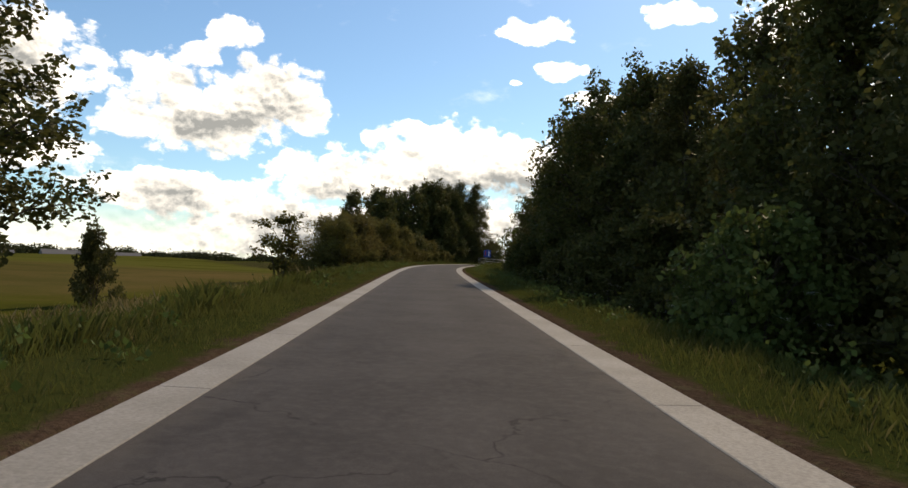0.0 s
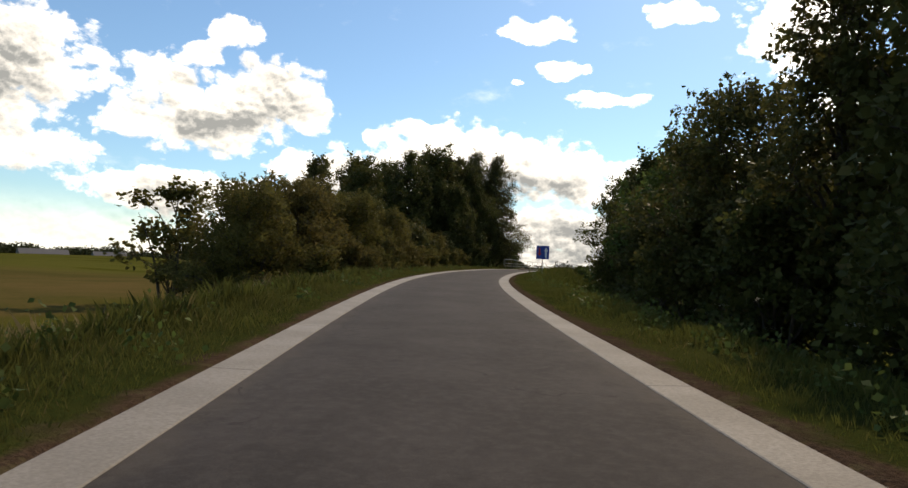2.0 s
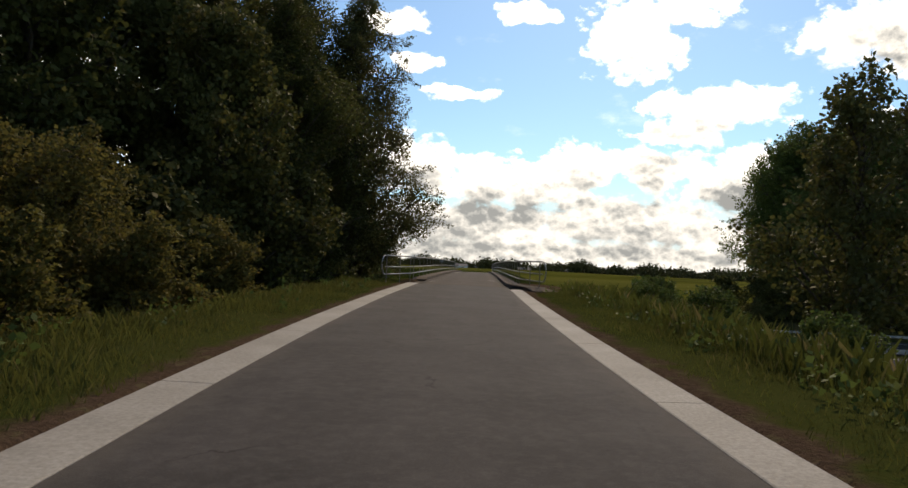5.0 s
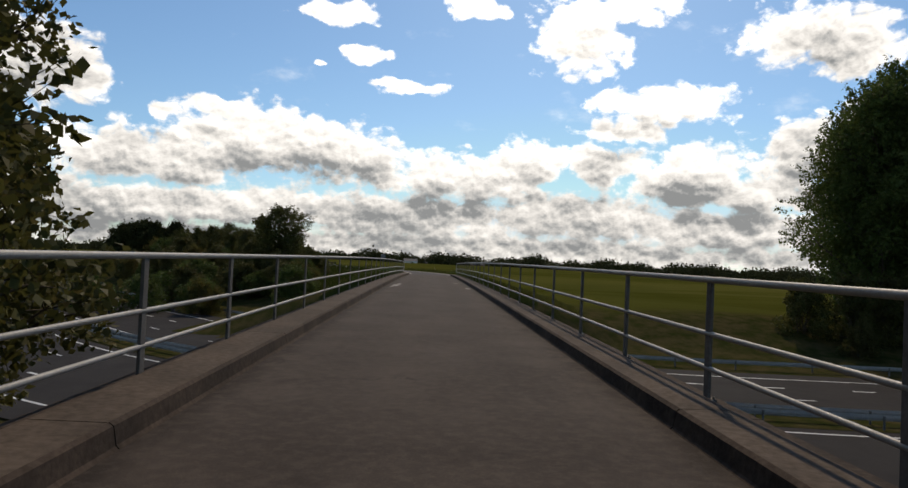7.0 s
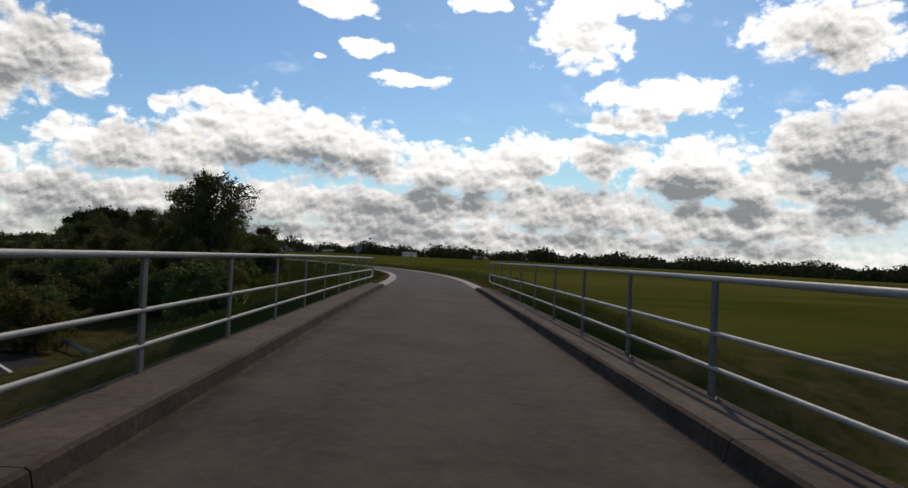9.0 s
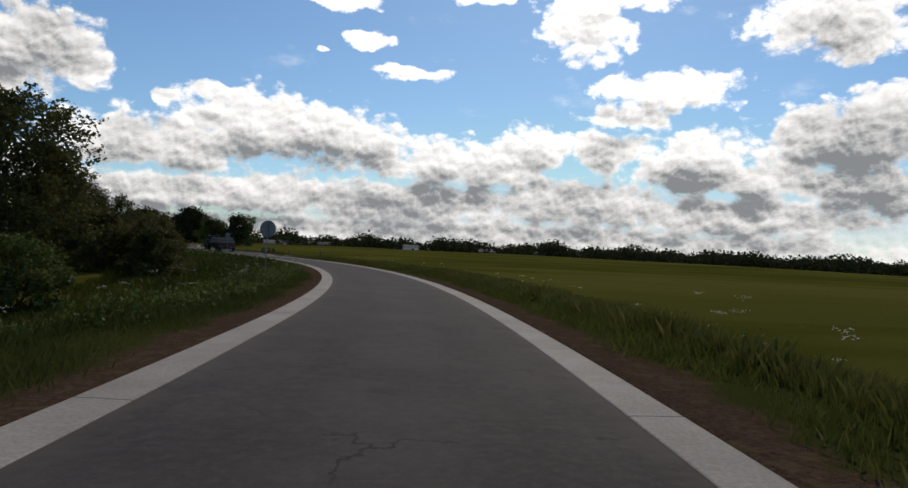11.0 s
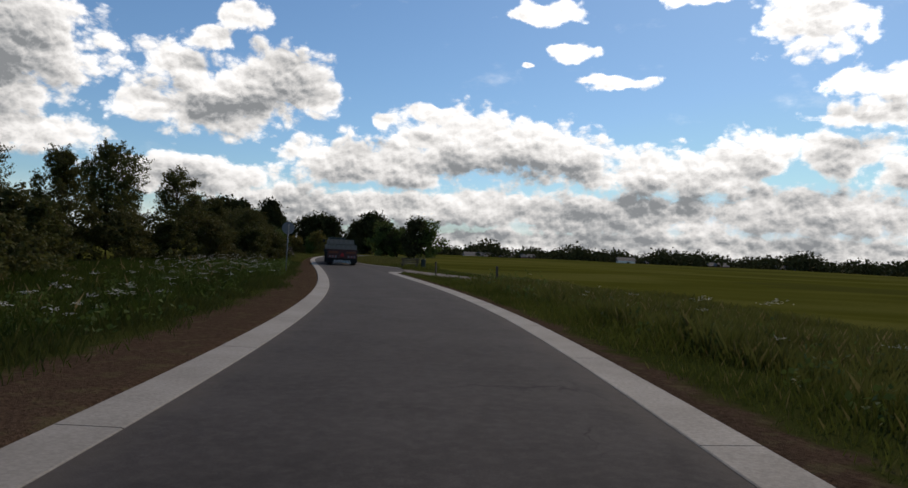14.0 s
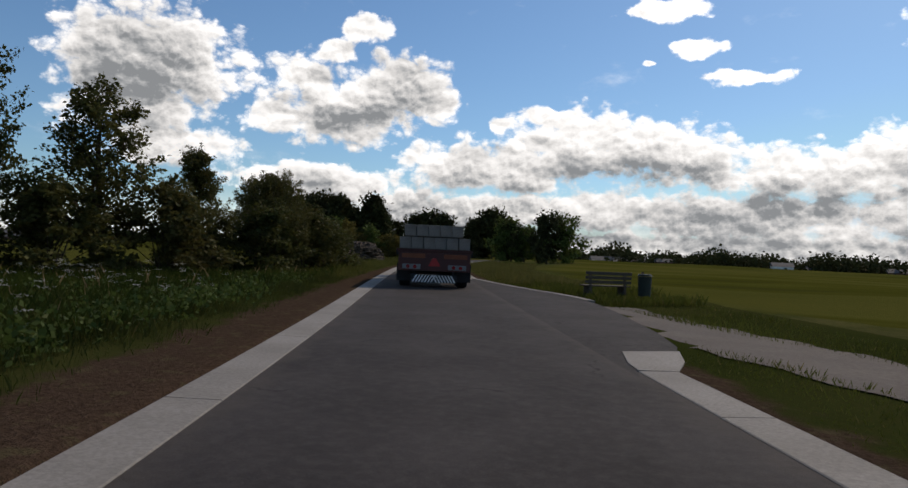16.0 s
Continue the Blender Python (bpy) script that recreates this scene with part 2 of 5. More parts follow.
def asphalt_look(dark, light, tint, rim_amount=0.55, rim_from=1.95):
    def build(g, bsdf):
        p = where(g)
        across = g.attribute("across")
        grit, patch, stain = g.noise(p, 70.0, 3.0, 0.7), g.noise(p, 0.7, 5.0, 0.6), g.noise(g.vec("MULTIPLY", p, (2.5, 0.35, 1.0)), 1.0, 4.0)
        c = g.mix(g.ramp(patch, 0.3, 0.72), dark, light)
        c = g.mix(g.ramp(grit, 0.52, 0.75, 0.0, 0.5), c, tuple(v * 2.0 for v in light))
        c = g.mix(g.ramp(stain, 0.55, 0.75, 0.0, 0.35), c, tuple(v * 0.6 for v in dark))
        wheel = g.ramp(g.math("ABSOLUTE", g.math("SUBTRACT", g.math("ABSOLUTE", across), 0.85)), 0.55, 0.1, 0.0, 0.3)
        c = g.mix(wheel, c, tuple(v * 0.8 for v in dark))
        rim = g.math("ADD", g.math("ABSOLUTE", across), g.math("MULTIPLY", g.noise(p, 1.6, 4.0), 0.7))
        c = g.mix(g.ramp(rim, rim_from, rim_from + 0.35, 0.0, rim_amount), c, tint)
        worn = g.noise(p, 9.0, 6.0, 0.7)
        c = g.mix(g.ramp(worn, 0.42, 0.66, 0.0, 0.26), c, tuple(v * 1.7 for v in light))
        c = g.mix(g.ramp(g.noise(p, 2.2, 6.0, 0.7), 0.55, 0.72, 0.0, 0.4), c, tuple(v * 0.55 for v in dark))
        split = g.nodes.new("ShaderNodeTexVoronoi")
        split.feature = "DISTANCE_TO_EDGE"
        g.put(g.vec("ADD", p, g.vec("MULTIPLY", g.add("ShaderNodeCombineXYZ", g.noise(p, 1.1, 5.0), g.noise(p, 1.3, 5.0), 0.0).outputs[0], (1.5, 1.5, 0.0))), split.inputs["Vector"])
        split.inputs["Scale"].default_value = 0.22
        crack = g.math("MULTIPLY", g.ramp(split.outputs[0], 0.0045, 0.001, 0.0, 0.7), g.ramp(patch, 0.5, 0.6))
        c = g.mix(crack, c, tuple(v * 0.35 for v in dark))
        g.links.new(c, bsdf.inputs["Base Color"])
        bump(g, bsdf, g.math("ADD", grit, g.math("MULTIPLY", worn, 0.25)), 0.5, 0.006)
    return build


def verge_look(g, bsdf):
    p = where(g)
    bare = g.attribute("bare")
    big, mid, fine = g.noise(p, 0.12, 4.0), g.noise(p, 1.3, 5.0, 0.6), g.noise(p, 18.0, 4.0, 0.7)
    green = g.mix(g.ramp(big, 0.35, 0.65), (0.032, 0.036, 0.009), (0.052, 0.050, 0.015))
    green = g.mix(g.ramp(fine, 0.3, 0.75, 0.0, 0.7), green, (0.025, 0.04, 0.01))
    soil = g.mix(g.ramp(fine, 0.3, 0.7), (0.042, 0.027, 0.018), (0.080, 0.053, 0.036))
    soil = g.mix(g.ramp(g.noise(p, 3.5, 5.0, 0.7), 0.52, 0.62, 0.0, 0.55), soil, (0.088, 0.074, 0.038))
    edge = g.math("ADD", bare, g.math("MULTIPLY", g.math("SUBTRACT", mid, 0.5), 1.3))
    c = g.mix(g.ramp(edge, 0.2, -0.15), green, soil)
    g.links.new(c, bsdf.inputs["Base Color"])
    bump(g, bsdf, fine, 0.8, 0.05)


def ground_look(g, bsdf):
    p = where(g)
    big, mid, fine = g.noise(p, 0.008, 4.0), g.noise(p, 0.09, 5.0, 0.6), g.noise(p, 5.0, 5.0, 0.7)
    stripes = g.noise(g.vec("MULTIPLY", p, (0.02, 0.3, 1.0)), 1.0, 3.0)
    x = g.add("ShaderNodeSeparateXYZ", p).outputs[0]
    green = g.mix(g.ramp(mid, 0.3, 0.7), (0.054, 0.055, 0.008), (0.076, 0.073, 0.013))
    green = g.mix(g.ramp(stripes, 0.45, 0.7, 0.0, 0.5), green, (0.095, 0.088, 0.019))
    parcel = g.noise(g.vec("MULTIPLY", p, (0.006, 0.032, 1.0)), 1.0, 2.0)
    green = g.mix(g.ramp(parcel, 0.47, 0.52, 0.0, 0.6), green, (0.108, 0.100, 0.025))
    green = g.mix(g.ramp(parcel, 0.415, 0.40, 0.0, 0.6), green, (0.045, 0.046, 0.012))
    straw = g.mix(g.ramp(mid, 0.3, 0.7), (0.125, 0.085, 0.033), (0.085, 0.070, 0.023))
    y = g.add("ShaderNodeSeparateXYZ", p).outputs[1]
    mown = g.math("MULTIPLY", g.ramp(g.math("ADD", x, g.math("MULTIPLY", mid, 30.0)), -15.0, -35.0), g.ramp(y, 150.0, 110.0))
    c = g.mix(mown, green, straw)
    c = g.mix(g.ramp(big, 0.45, 0.6, 0.0, 0.35), c, (0.026, 0.036, 0.005))
    rough = g.ramp(g.math("ADD", g.attribute("beside"), g.math("MULTIPLY", mid, 9.0)), 19.0, 13.0)
    wild = g.mix(g.ramp(g.noise(p, 0.5, 5.0, 0.65), 0.35, 0.65), (0.040, 0.052, 0.014), (0.085, 0.078, 0.030))
    c = g.mix(rough, c, wild)
    bank = g.ramp(g.math("ADD", g.attribute("below"), g.math("MULTIPLY", mid, 16.0)), 52.0, 40.0)
    brown = g.mix(g.ramp(g.noise(p, 0.6, 5.0, 0.65), 0.35, 0.65), (0.030, 0.034, 0.010), (0.075, 0.058, 0.026))
    c = g.mix(bank, c, brown)
    c = g.mix(g.ramp(fine, 0.35, 0.8, 0.0, 0.5), c, (0.032, 0.045, 0.010))
    g.links.new(c, bsdf.inputs["Base Color"])
    bump(g, bsdf, fine, 0.6, 0.12)


def leaf_look(dark, light, dry, sheer=0.35):
    def build(g, bsdf):
        info = g.add("ShaderNodeObjectInfo").outputs["Random"]
        isle = g.add("ShaderNodeNewGeometry").outputs["Random Per Island"]
        c = g.mix(isle, dark, light)
        c = g.mix(g.ramp(isle, 0.88, 1.0, 0.0, 0.8), c, dry)
        patch = g.noise(where(g), 0.45, 3.0)
        c = g.mix(g.ramp(patch, 0.4, 0.65, 0.0, 0.55), c, tuple(v * 1.35 for v in light))
        c = g.mix(g.math("MULTIPLY", info, 0.35), c, dry)
        g.links.new(c, bsdf.inputs["Base Color"])
        t = g.add("ShaderNodeBsdfTranslucent", c)
        m = g.add("ShaderNodeMixShader", sheer, bsdf.outputs[0], t.outputs[0])
        out = next(n for n in g.nodes if n.type == "OUTPUT_MATERIAL")
        g.links.new(m.outputs[0], out.inputs["Surface"])
    return build


def plain(c, spread=0.25, fine=30.0):
    return mottled(c, tuple(v * (1 - spread) for v in c), 2.5, fine, 0.12, 0.002, tuple(v * (1 - 2 * spread) for v in c))


ASPHALT = material("asphalt", asphalt_look((0.034, 0.030, 0.028), (0.052, 0.046, 0.043), (0.078, 0.066, 0.055)), 0.88, specular=0.12)
DECK_ASPHALT = material("deck_asphalt", asphalt_look((0.042, 0.032, 0.025), (0.068, 0.053, 0.042), (0.020, 0.015, 0.012), 0.8, 1.9), 0.9, specular=0.1)
CONCRETE = material("concrete", mottled((0.30, 0.276, 0.242), (0.22, 0.20, 0.172), 0.9, 30.0, 0.4, 0.008, (0.14, 0.125, 0.105)), 0.85)
KERB = material("kerb_concrete", mottled((0.125, 0.094, 0.070), (0.078, 0.059, 0.044), 1.0, 14.0, 0.5, 0.012, (0.04, 0.031, 0.024)), 0.95, specular=0.1)
# a darker brown than KERB, for kerb faces and edge beams
KERB_DARK = material("dark_kerb", mottled((0.085, 0.060, 0.044), (0.050, 0.036, 0.027), 1.4, 18.0, 0.5, 0.01, (0.022, 0.017, 0.013)), 0.95, specular=0.1)
VERGE = material("verge", verge_look, 0.95, specular=0.0)
GROUND = material("field", ground_look, 0.95, specular=0.0)
MOTORWAY = material("motorway_asphalt", mottled((0.026, 0.024, 0.023), (0.038, 0.035, 0.033), 0.4, 40.0, 0.3, 0.005), 0.95, specular=0.08)
PAINT = material("road_paint", plain((0.70, 0.70, 0.67)), 0.7)
STEEL = material("galvanised_steel", mottled((0.32, 0.305, 0.28), (0.24, 0.23, 0.21), 3.0, 40.0, 0.1, 0.002, (0.20, 0.19, 0.17)), 0.55, 0.0)
POST_STEEL = material("weathered_steel", mottled((0.17, 0.158, 0.14), (0.12, 0.11, 0.097), 3.0, 40.0, 0.1, 0.002, (0.09, 0.075, 0.06)), 0.8, 0.0, 0.15)
BARK = material("bark", mottled((0.10, 0.078, 0.055), (0.055, 0.045, 0.035), 3.0, 18.0, 0.8, 0.03), 0.95, specular=0.15)
LEAF = material("leaf", leaf_look((0.038, 0.046, 0.012), (0.080, 0.085, 0.023), (0.12, 0.095, 0.036)), 0.65, specular=0.1)
# LEAF darkened: the shade of backlit far trees is put into the colour
LEAF_FAR_BACKLIT = material("far_leaf_backlit", leaf_look((0.026, 0.032, 0.012), (0.050, 0.054, 0.020), (0.060, 0.052, 0.024), 0.12), 0.8, specular=0.03)
LEAF_OLIVE = material("leaf_olive", leaf_look((0.058, 0.060, 0.015), (0.125, 0.112, 0.030), (0.16, 0.11, 0.040), 0.45), 0.7, specular=0.08)
LEAF_BRIGHT = material("leaf_bright", leaf_look((0.045, 0.070, 0.015), (0.085, 0.12, 0.028), (0.11, 0.12, 0.04)), 0.65, specular=0.1)
GRASS = material("grass_blades", leaf_look((0.036, 0.050, 0.008), (0.078, 0.090, 0.017), (0.17, 0.13, 0.055), 0.4), 0.8, specular=0.05)
# darker green than GRASS, for the left of the last stretch
GRASS_DARK = material("dark_grass", leaf_look((0.020, 0.034, 0.006), (0.046, 0.062, 0.012), (0.10, 0.085, 0.03), 0.35), 0.8, specular=0.05)
GRASS_DRY = material("dry_grass", leaf_look((0.11, 0.085, 0.032), (0.20, 0.15, 0.065), (0.26, 0.20, 0.10), 0.4), 0.8, specular=0.1)
FLOWER = material("white_umbels", plain((0.75, 0.75, 0.68)), 0.8)


# ---------------------------------------------------------------- mesh helpers


def mesh_np(name, verts, faces, smooth_shade=False):
    """A mesh from arrays: verts (n, 3); faces (m, 3) or (m, 4)."""
    me = bpy.data.meshes.new(name)
    verts, faces = np.asarray(verts, dtype=np.float32), np.asarray(faces, dtype=np.int32)
    k = faces.shape[1]
    me.vertices.add(len(verts))
    me.vertices.foreach_set("co", verts.ravel())
    me.loops.add(faces.size)
    me.loops.foreach_set("vertex_index", faces.ravel())
    me.polygons.add(len(faces))
    me.polygons.foreach_set("loop_start", np.arange(0, faces.size, k, dtype=np.int32))
    me.polygons.foreach_set("loop_total", np.full(len(faces), k, dtype=np.int32))
    if smooth_shade:
        me.polygons.foreach_set("use_smooth", np.ones(len(faces), dtype=bool))
    me.update(calc_edges=True)
    return me


def np_part(name, verts, faces, mat, parent=None, label="", smooth_shade=False):
    me = mesh_np(name, verts, faces, smooth_shade)
    me.materials.append(mat)
    ob = new(name, me)
    ob.parent = parent
    return tagged(ob, label)


def part(name, bm, mat, parent=None, label="", smooth_shade=False):
    """Links a bmesh as one mesh object under a thing or under a part."""
    me = bpy.data.meshes.new(name)
    bmesh.ops.recalc_face_normals(bm, faces=bm.faces)
    for f in bm.faces:
        f.smooth = smooth_shade
    bm.to_mesh(me)
    bm.free()
    me.materials.append(mat)
    ob = new(name, me)
    ob.parent = parent
    return tagged(ob, label)


def thing(name, m, label, category, group="", kind=""):
    ob = new(name)
    ob.matrix_world = m
    ob.empty_display_size = 0.2
    return tagged(ob, label, category, group, kind)


def box(bm, size, at, bevel=0.0, turn=(0, 0, 0)):
    """A box of that size centred at a place, its edges rounded off."""
    r = bmesh.ops.create_cube(bm, size=1.0, matrix=pose(*at, *turn) @ Matrix.Diagonal((*size, 1)))
    if bevel:
        edges = list({e for v in r["verts"] for e in v.link_edges})
        bmesh.ops.bevel(bm, geom=edges, offset=bevel, segments=2, affect="EDGES", profile=0.7)
    return bm


def boxes(*items):
    bm = bmesh.new()
    for it in items:
        box(bm, *it)
    return bm


def rod(bm, a, b, r0, r1=None, sides=10):
    a, b = Vector(a), Vector(b)
    m = Matrix.Translation((a + b) / 2) @ (b - a).to_track_quat("Z", "Y").to_matrix().to_4x4()
    bmesh.ops.create_cone(bm, cap_ends=True, segments=sides, radius1=r0, radius2=r0 if r1 is None else r1, depth=(b - a).length, matrix=m)
    return bm


def tube(bm, pts, radii, sides=8):
    """A round tube through places, with a radius at each."""
    rings = []
    pts = [Vector(p) for p in pts]
    for i, p in enumerate(pts):
        d = (pts[min(i + 1, len(pts) - 1)] - pts[max(i - 1, 0)]).normalized()
        q = d.to_track_quat("Z", "Y")
        r = radii[i] if isinstance(radii, (list, tuple)) else radii
        rings.append([bm.verts.new(p + q @ Vector((math.cos(a) * r, math.sin(a) * r, 0))) for a in (2 * math.pi * k / sides for k in range(sides))])
    for r0, r1 in zip(rings, rings[1:]):
        for k in range(sides):
            bm.faces.new((r0[k], r0[(k + 1) % sides], r1[(k + 1) % sides], r1[k]))
    bm.faces.new(rings[0][::-1])
    bm.faces.new(rings[-1])
    return bm


# ---------------------------------------------------------------- lie of the land
HALF, STRIP = 1.93, 0.47                        # half the asphalt, the concrete edge
BRIDGE_A, BRIDGE_B = 117.0, 187.0               # the bridge, in metres along the lane
FIELD, TRENCH = -3.6, -6.1                      # levels of the fields and of the motorway
CROSS = lane(162.9)                             # where the motorway passes below


def motorway_line(u):
    """A place u metres along the motorway (to the left of the lane u grows), and its heading in radians left of +x turned round."""
    n = max(2, int(abs(u) / 2) + 1)
    us = np.linspace(0, u, n)
    ang = np.radians(np.clip(21 + us * 0.78, 3, 47))
    x = CROSS.x - np.trapz(np.cos(ang), us) if n > 1 else CROSS.x
    y = CROSS.y + np.trapz(np.sin(ang), us) if n > 1 else CROSS.y
    return float(x), float(y), float(ang[-1])


MU = np.arange(-420, 421, 4.0)
MXY = np.array([motorway_line(u) for u in MU])


def nearest(px, py, qx, qy, stride=1):
    """For each place the index of the nearest sample of a line, and the distance."""
    idx, dist = np.empty(len(px), dtype=int), np.empty(len(px))
    for i in range(0, len(px), 4000):
        d2 = (px[i:i + 4000, None] - qx[None, ::stride]) ** 2 + (py[i:i + 4000, None] - qy[None, ::stride]) ** 2
        k = d2.argmin(1)
        idx[i:i + 4000], dist[i:i + 4000] = k * stride, np.sqrt(d2[np.arange(len(k)), k])
    return idx, dist


def ease(v, a, b):
    k = np.clip((v - a) / (b - a), 0, 1)
    return k * k * (3 - 2 * k)


def ground_z(px, py):
    """Height of the land, the lane's bank and the motorway's trench taken in. Also metres along and from the lane."""
    px, py = np.asarray(px, dtype=float), np.asarray(py, dtype=float)
    idx, dist = nearest(px, py, LX, LY, 2)
    _, dm = nearest(px, py, MXY[:, 0], MXY[:, 1])
    s = S[idx]
    wave = 0.22 * np.sin(px * 0.043 + 1.0) * np.cos(py * 0.037) + 0.12 * np.sin(px * 0.11 + py * 0.07)
    field = FIELD + 1.75 * ease(py, 185, 265) - 8.0 * ease(dist, 140, 560)
    base = field + wave * ease(dm, 21, 34) + (TRENCH - field) * ease(dm, 37, 22) - 0.4 * ease(dm, 22, 18)
    side = -np.sign((px - LX[idx]) * np.sin(HD[idx]) * 0 + (px - LX[idx]) * np.cos(HD[idx]) + (py - LY[idx]) * np.sin(HD[idx]))
    fall = np.where(side < 0, 0.30, 0.34)                      # the bank falls away
    inside = np.clip(np.minimum(s - BRIDGE_A - 7, 2.2 * (BRIDGE_B - 1 - s)), 0, None)
    under = (s > BRIDGE_A + 8.5) & (s < BRIDGE_B) & (dist < 3.3)
    bank = LZ[idx] - 0.03 - 0.02 * np.clip(dist - 2.4, 0, None) - fall * np.clip(dist - 4.6 - 9.0 * np.exp(-((s - 291) / 13.0) ** 2) * (side < 0), 0, None) - inside * 0.55
    bank = np.where(under, bank - 0.85, bank)
    z = np.maximum(base, bank)
    soft = 0.8
    z = z + soft * 0.25 * np.exp(-np.abs(base - bank) / soft) * ease(dist, 5, 8)    # round off the foot of the bank
    return np.where(inside > 0, np.maximum(base, bank), z), s, dist, dm


def land(x, y):
    return float(ground_z([x], [y])[0][0])


def on_land(s, off):
    p = lane(s, off)
    return Vector((p.x, p.y, land(p.x, p.y)))


def grow(a, b, step, far, rate=1.16):
    """Grid lines: even between a and b, ever wider outside, out to far."""
    mid = list(np.arange(a, b + step / 2, step))
    out, d = [], step
    while (mid[-1] + sum(out)) < far:
        d *= rate
        out.append(d)
    up = mid[-1] + np.cumsum(out)
    out, d = [], step
    while (mid[0] - sum(out)) > -far:
        d *= rate
        out.append(d)
    down = mid[0] - np.cumsum(out)
    return np.concatenate([down[::-1], mid, up])


gx, gy = grow(-150, 90, 2.0, 4500), grow(-60, 400, 2.0, 4500)
GX, GY = np.meshgrid(gx, gy)
gz, gs, gd, gm = ground_z(GX.ravel(), GY.ravel())
gz = gz - 0.35 * ease(gd, 9.5, 7.5) * (ease(gs, BRIDGE_A + 9, BRIDGE_A + 8) + ease(gs, BRIDGE_B - 1, BRIDGE_B))
nx, ny = len(gx), len(gy)
quad = (np.arange(ny - 1)[:, None] * nx + np.arange(nx - 1)[None, :]).ravel()
ground = np_part("ground", np.c_[GX.ravel(), GY.ravel(), gz], np.c_[quad, quad + 1, quad + nx + 1, quad + nx], GROUND, smooth_shade=True)
ground.data.attributes.new("beside", "FLOAT", "POINT").data.foreach_set("value", gd.astype(np.float32))
ground.data.attributes.new("below", "FLOAT", "POINT").data.foreach_set("value", gm.astype(np.float32))
tagged(ground, "wide grass and stubble fields falling away from the lane", "ground", kind="structure")


WIDER = {-1: ((-60, 0.0), (192, 0.0), (203, 0.10), (238, 0.10), (250, 0.0), (400, 0.0)), 1: ((-60, 0.0), (248, 0.0), (260, 0.14), (289, 0.12), (300, 0.0), (400, 0.0))}


def wider(side, s):
    """How much the lane's edge lies further out in the bends."""
    return np.interp(s, *zip(*WIDER[side]))


def ribbon(name, mat, s0, s1, offs, ups, label, category, step=1.0, rough=0.0, parent=None):
    """A strip that follows the lane, with the offset from it kept for the material."""
    ss = np.arange(s0, s1 + step / 2, step)
    x, y, z, h = (np.interp(ss, S, v) for v in (LX, LY, LZ, HD))
    verts, across = [], []
    for o, u in zip(offs, ups):
        w = o + (np.sign(o) * wider(1 if o > 0 else -1, ss) if abs(o) > 1.5 else 0.0 * ss)
        verts.append(np.c_[x + w * np.cos(h), y + w * np.sin(h), z + u])
        across.append(np.full(len(ss), o))
    v = np.stack(verts, 1).reshape(-1, 3)
    if rough:
        v[:, 2] += rough * (np.sin(v[:, 0] * 1.9) * np.cos(v[:, 1] * 1.3) + np.sin(v[:, 0] * 4.1 + v[:, 1] * 3.3))
    n = len(offs)
    q = (np.arange(len(ss) - 1)[:, None] * n + np.arange(n - 1)[None, :]).ravel()
    me = mesh_np(name, v, np.c_[q, q + 1, q + n + 1, q + n], True)
    me.attributes.new("across", "FLOAT", "POINT").data.foreach_set("value", np.stack(across, 1).ravel().astype(np.float32))
    me.materials.append(mat)
    ob = new(name, me)
    ob.parent = parent
    return tagged(ob, label, category, kind="" if parent else "structure")


ROAD_OFFS = [-HALF, -1.4, -0.7, 0, 0.7, 1.4, HALF]
CAMBER = [-0.014, -0.007, -0.002, 0, -0.002, -0.007, -0.014]
ribbon("road", ASPHALT, -60, BRIDGE_A, ROAD_OFFS, CAMBER, "narrow dark asphalt country lane between pale concrete edges", "road")
ribbon("road", ASPHALT, BRIDGE_B, 400, ROAD_OFFS, CAMBER, "narrow dark asphalt country lane between pale concrete edges", "road")
ribbon("road", DECK_ASPHALT, BRIDGE_A, BRIDGE_B, ROAD_OFFS, CAMBER, "worn brownish asphalt on the bridge deck", "road")


# how wide the soil beside the concrete lies bare, by metres along
SOIL_LEFT = ((-60, 0.15), (60, 0.2), (108, 0.2), (115, 0.4), (122, 0.6), (188, 0.3), (205, 0.7), (225, 0.7), (240, 1.3), (300, 1.2), (330, 0.5), (400, 0.3))
SOIL_RIGHT = ((-60, 0.2), (25, 0.35), (60, 0.3), (112, 0.3), (118, 2.5), (126, 5.0), (186, 1.0), (190, 0.3), (200, 0.8), (228, 0.8), (240, 0.5), (290, 0.4), (400, 0.3))


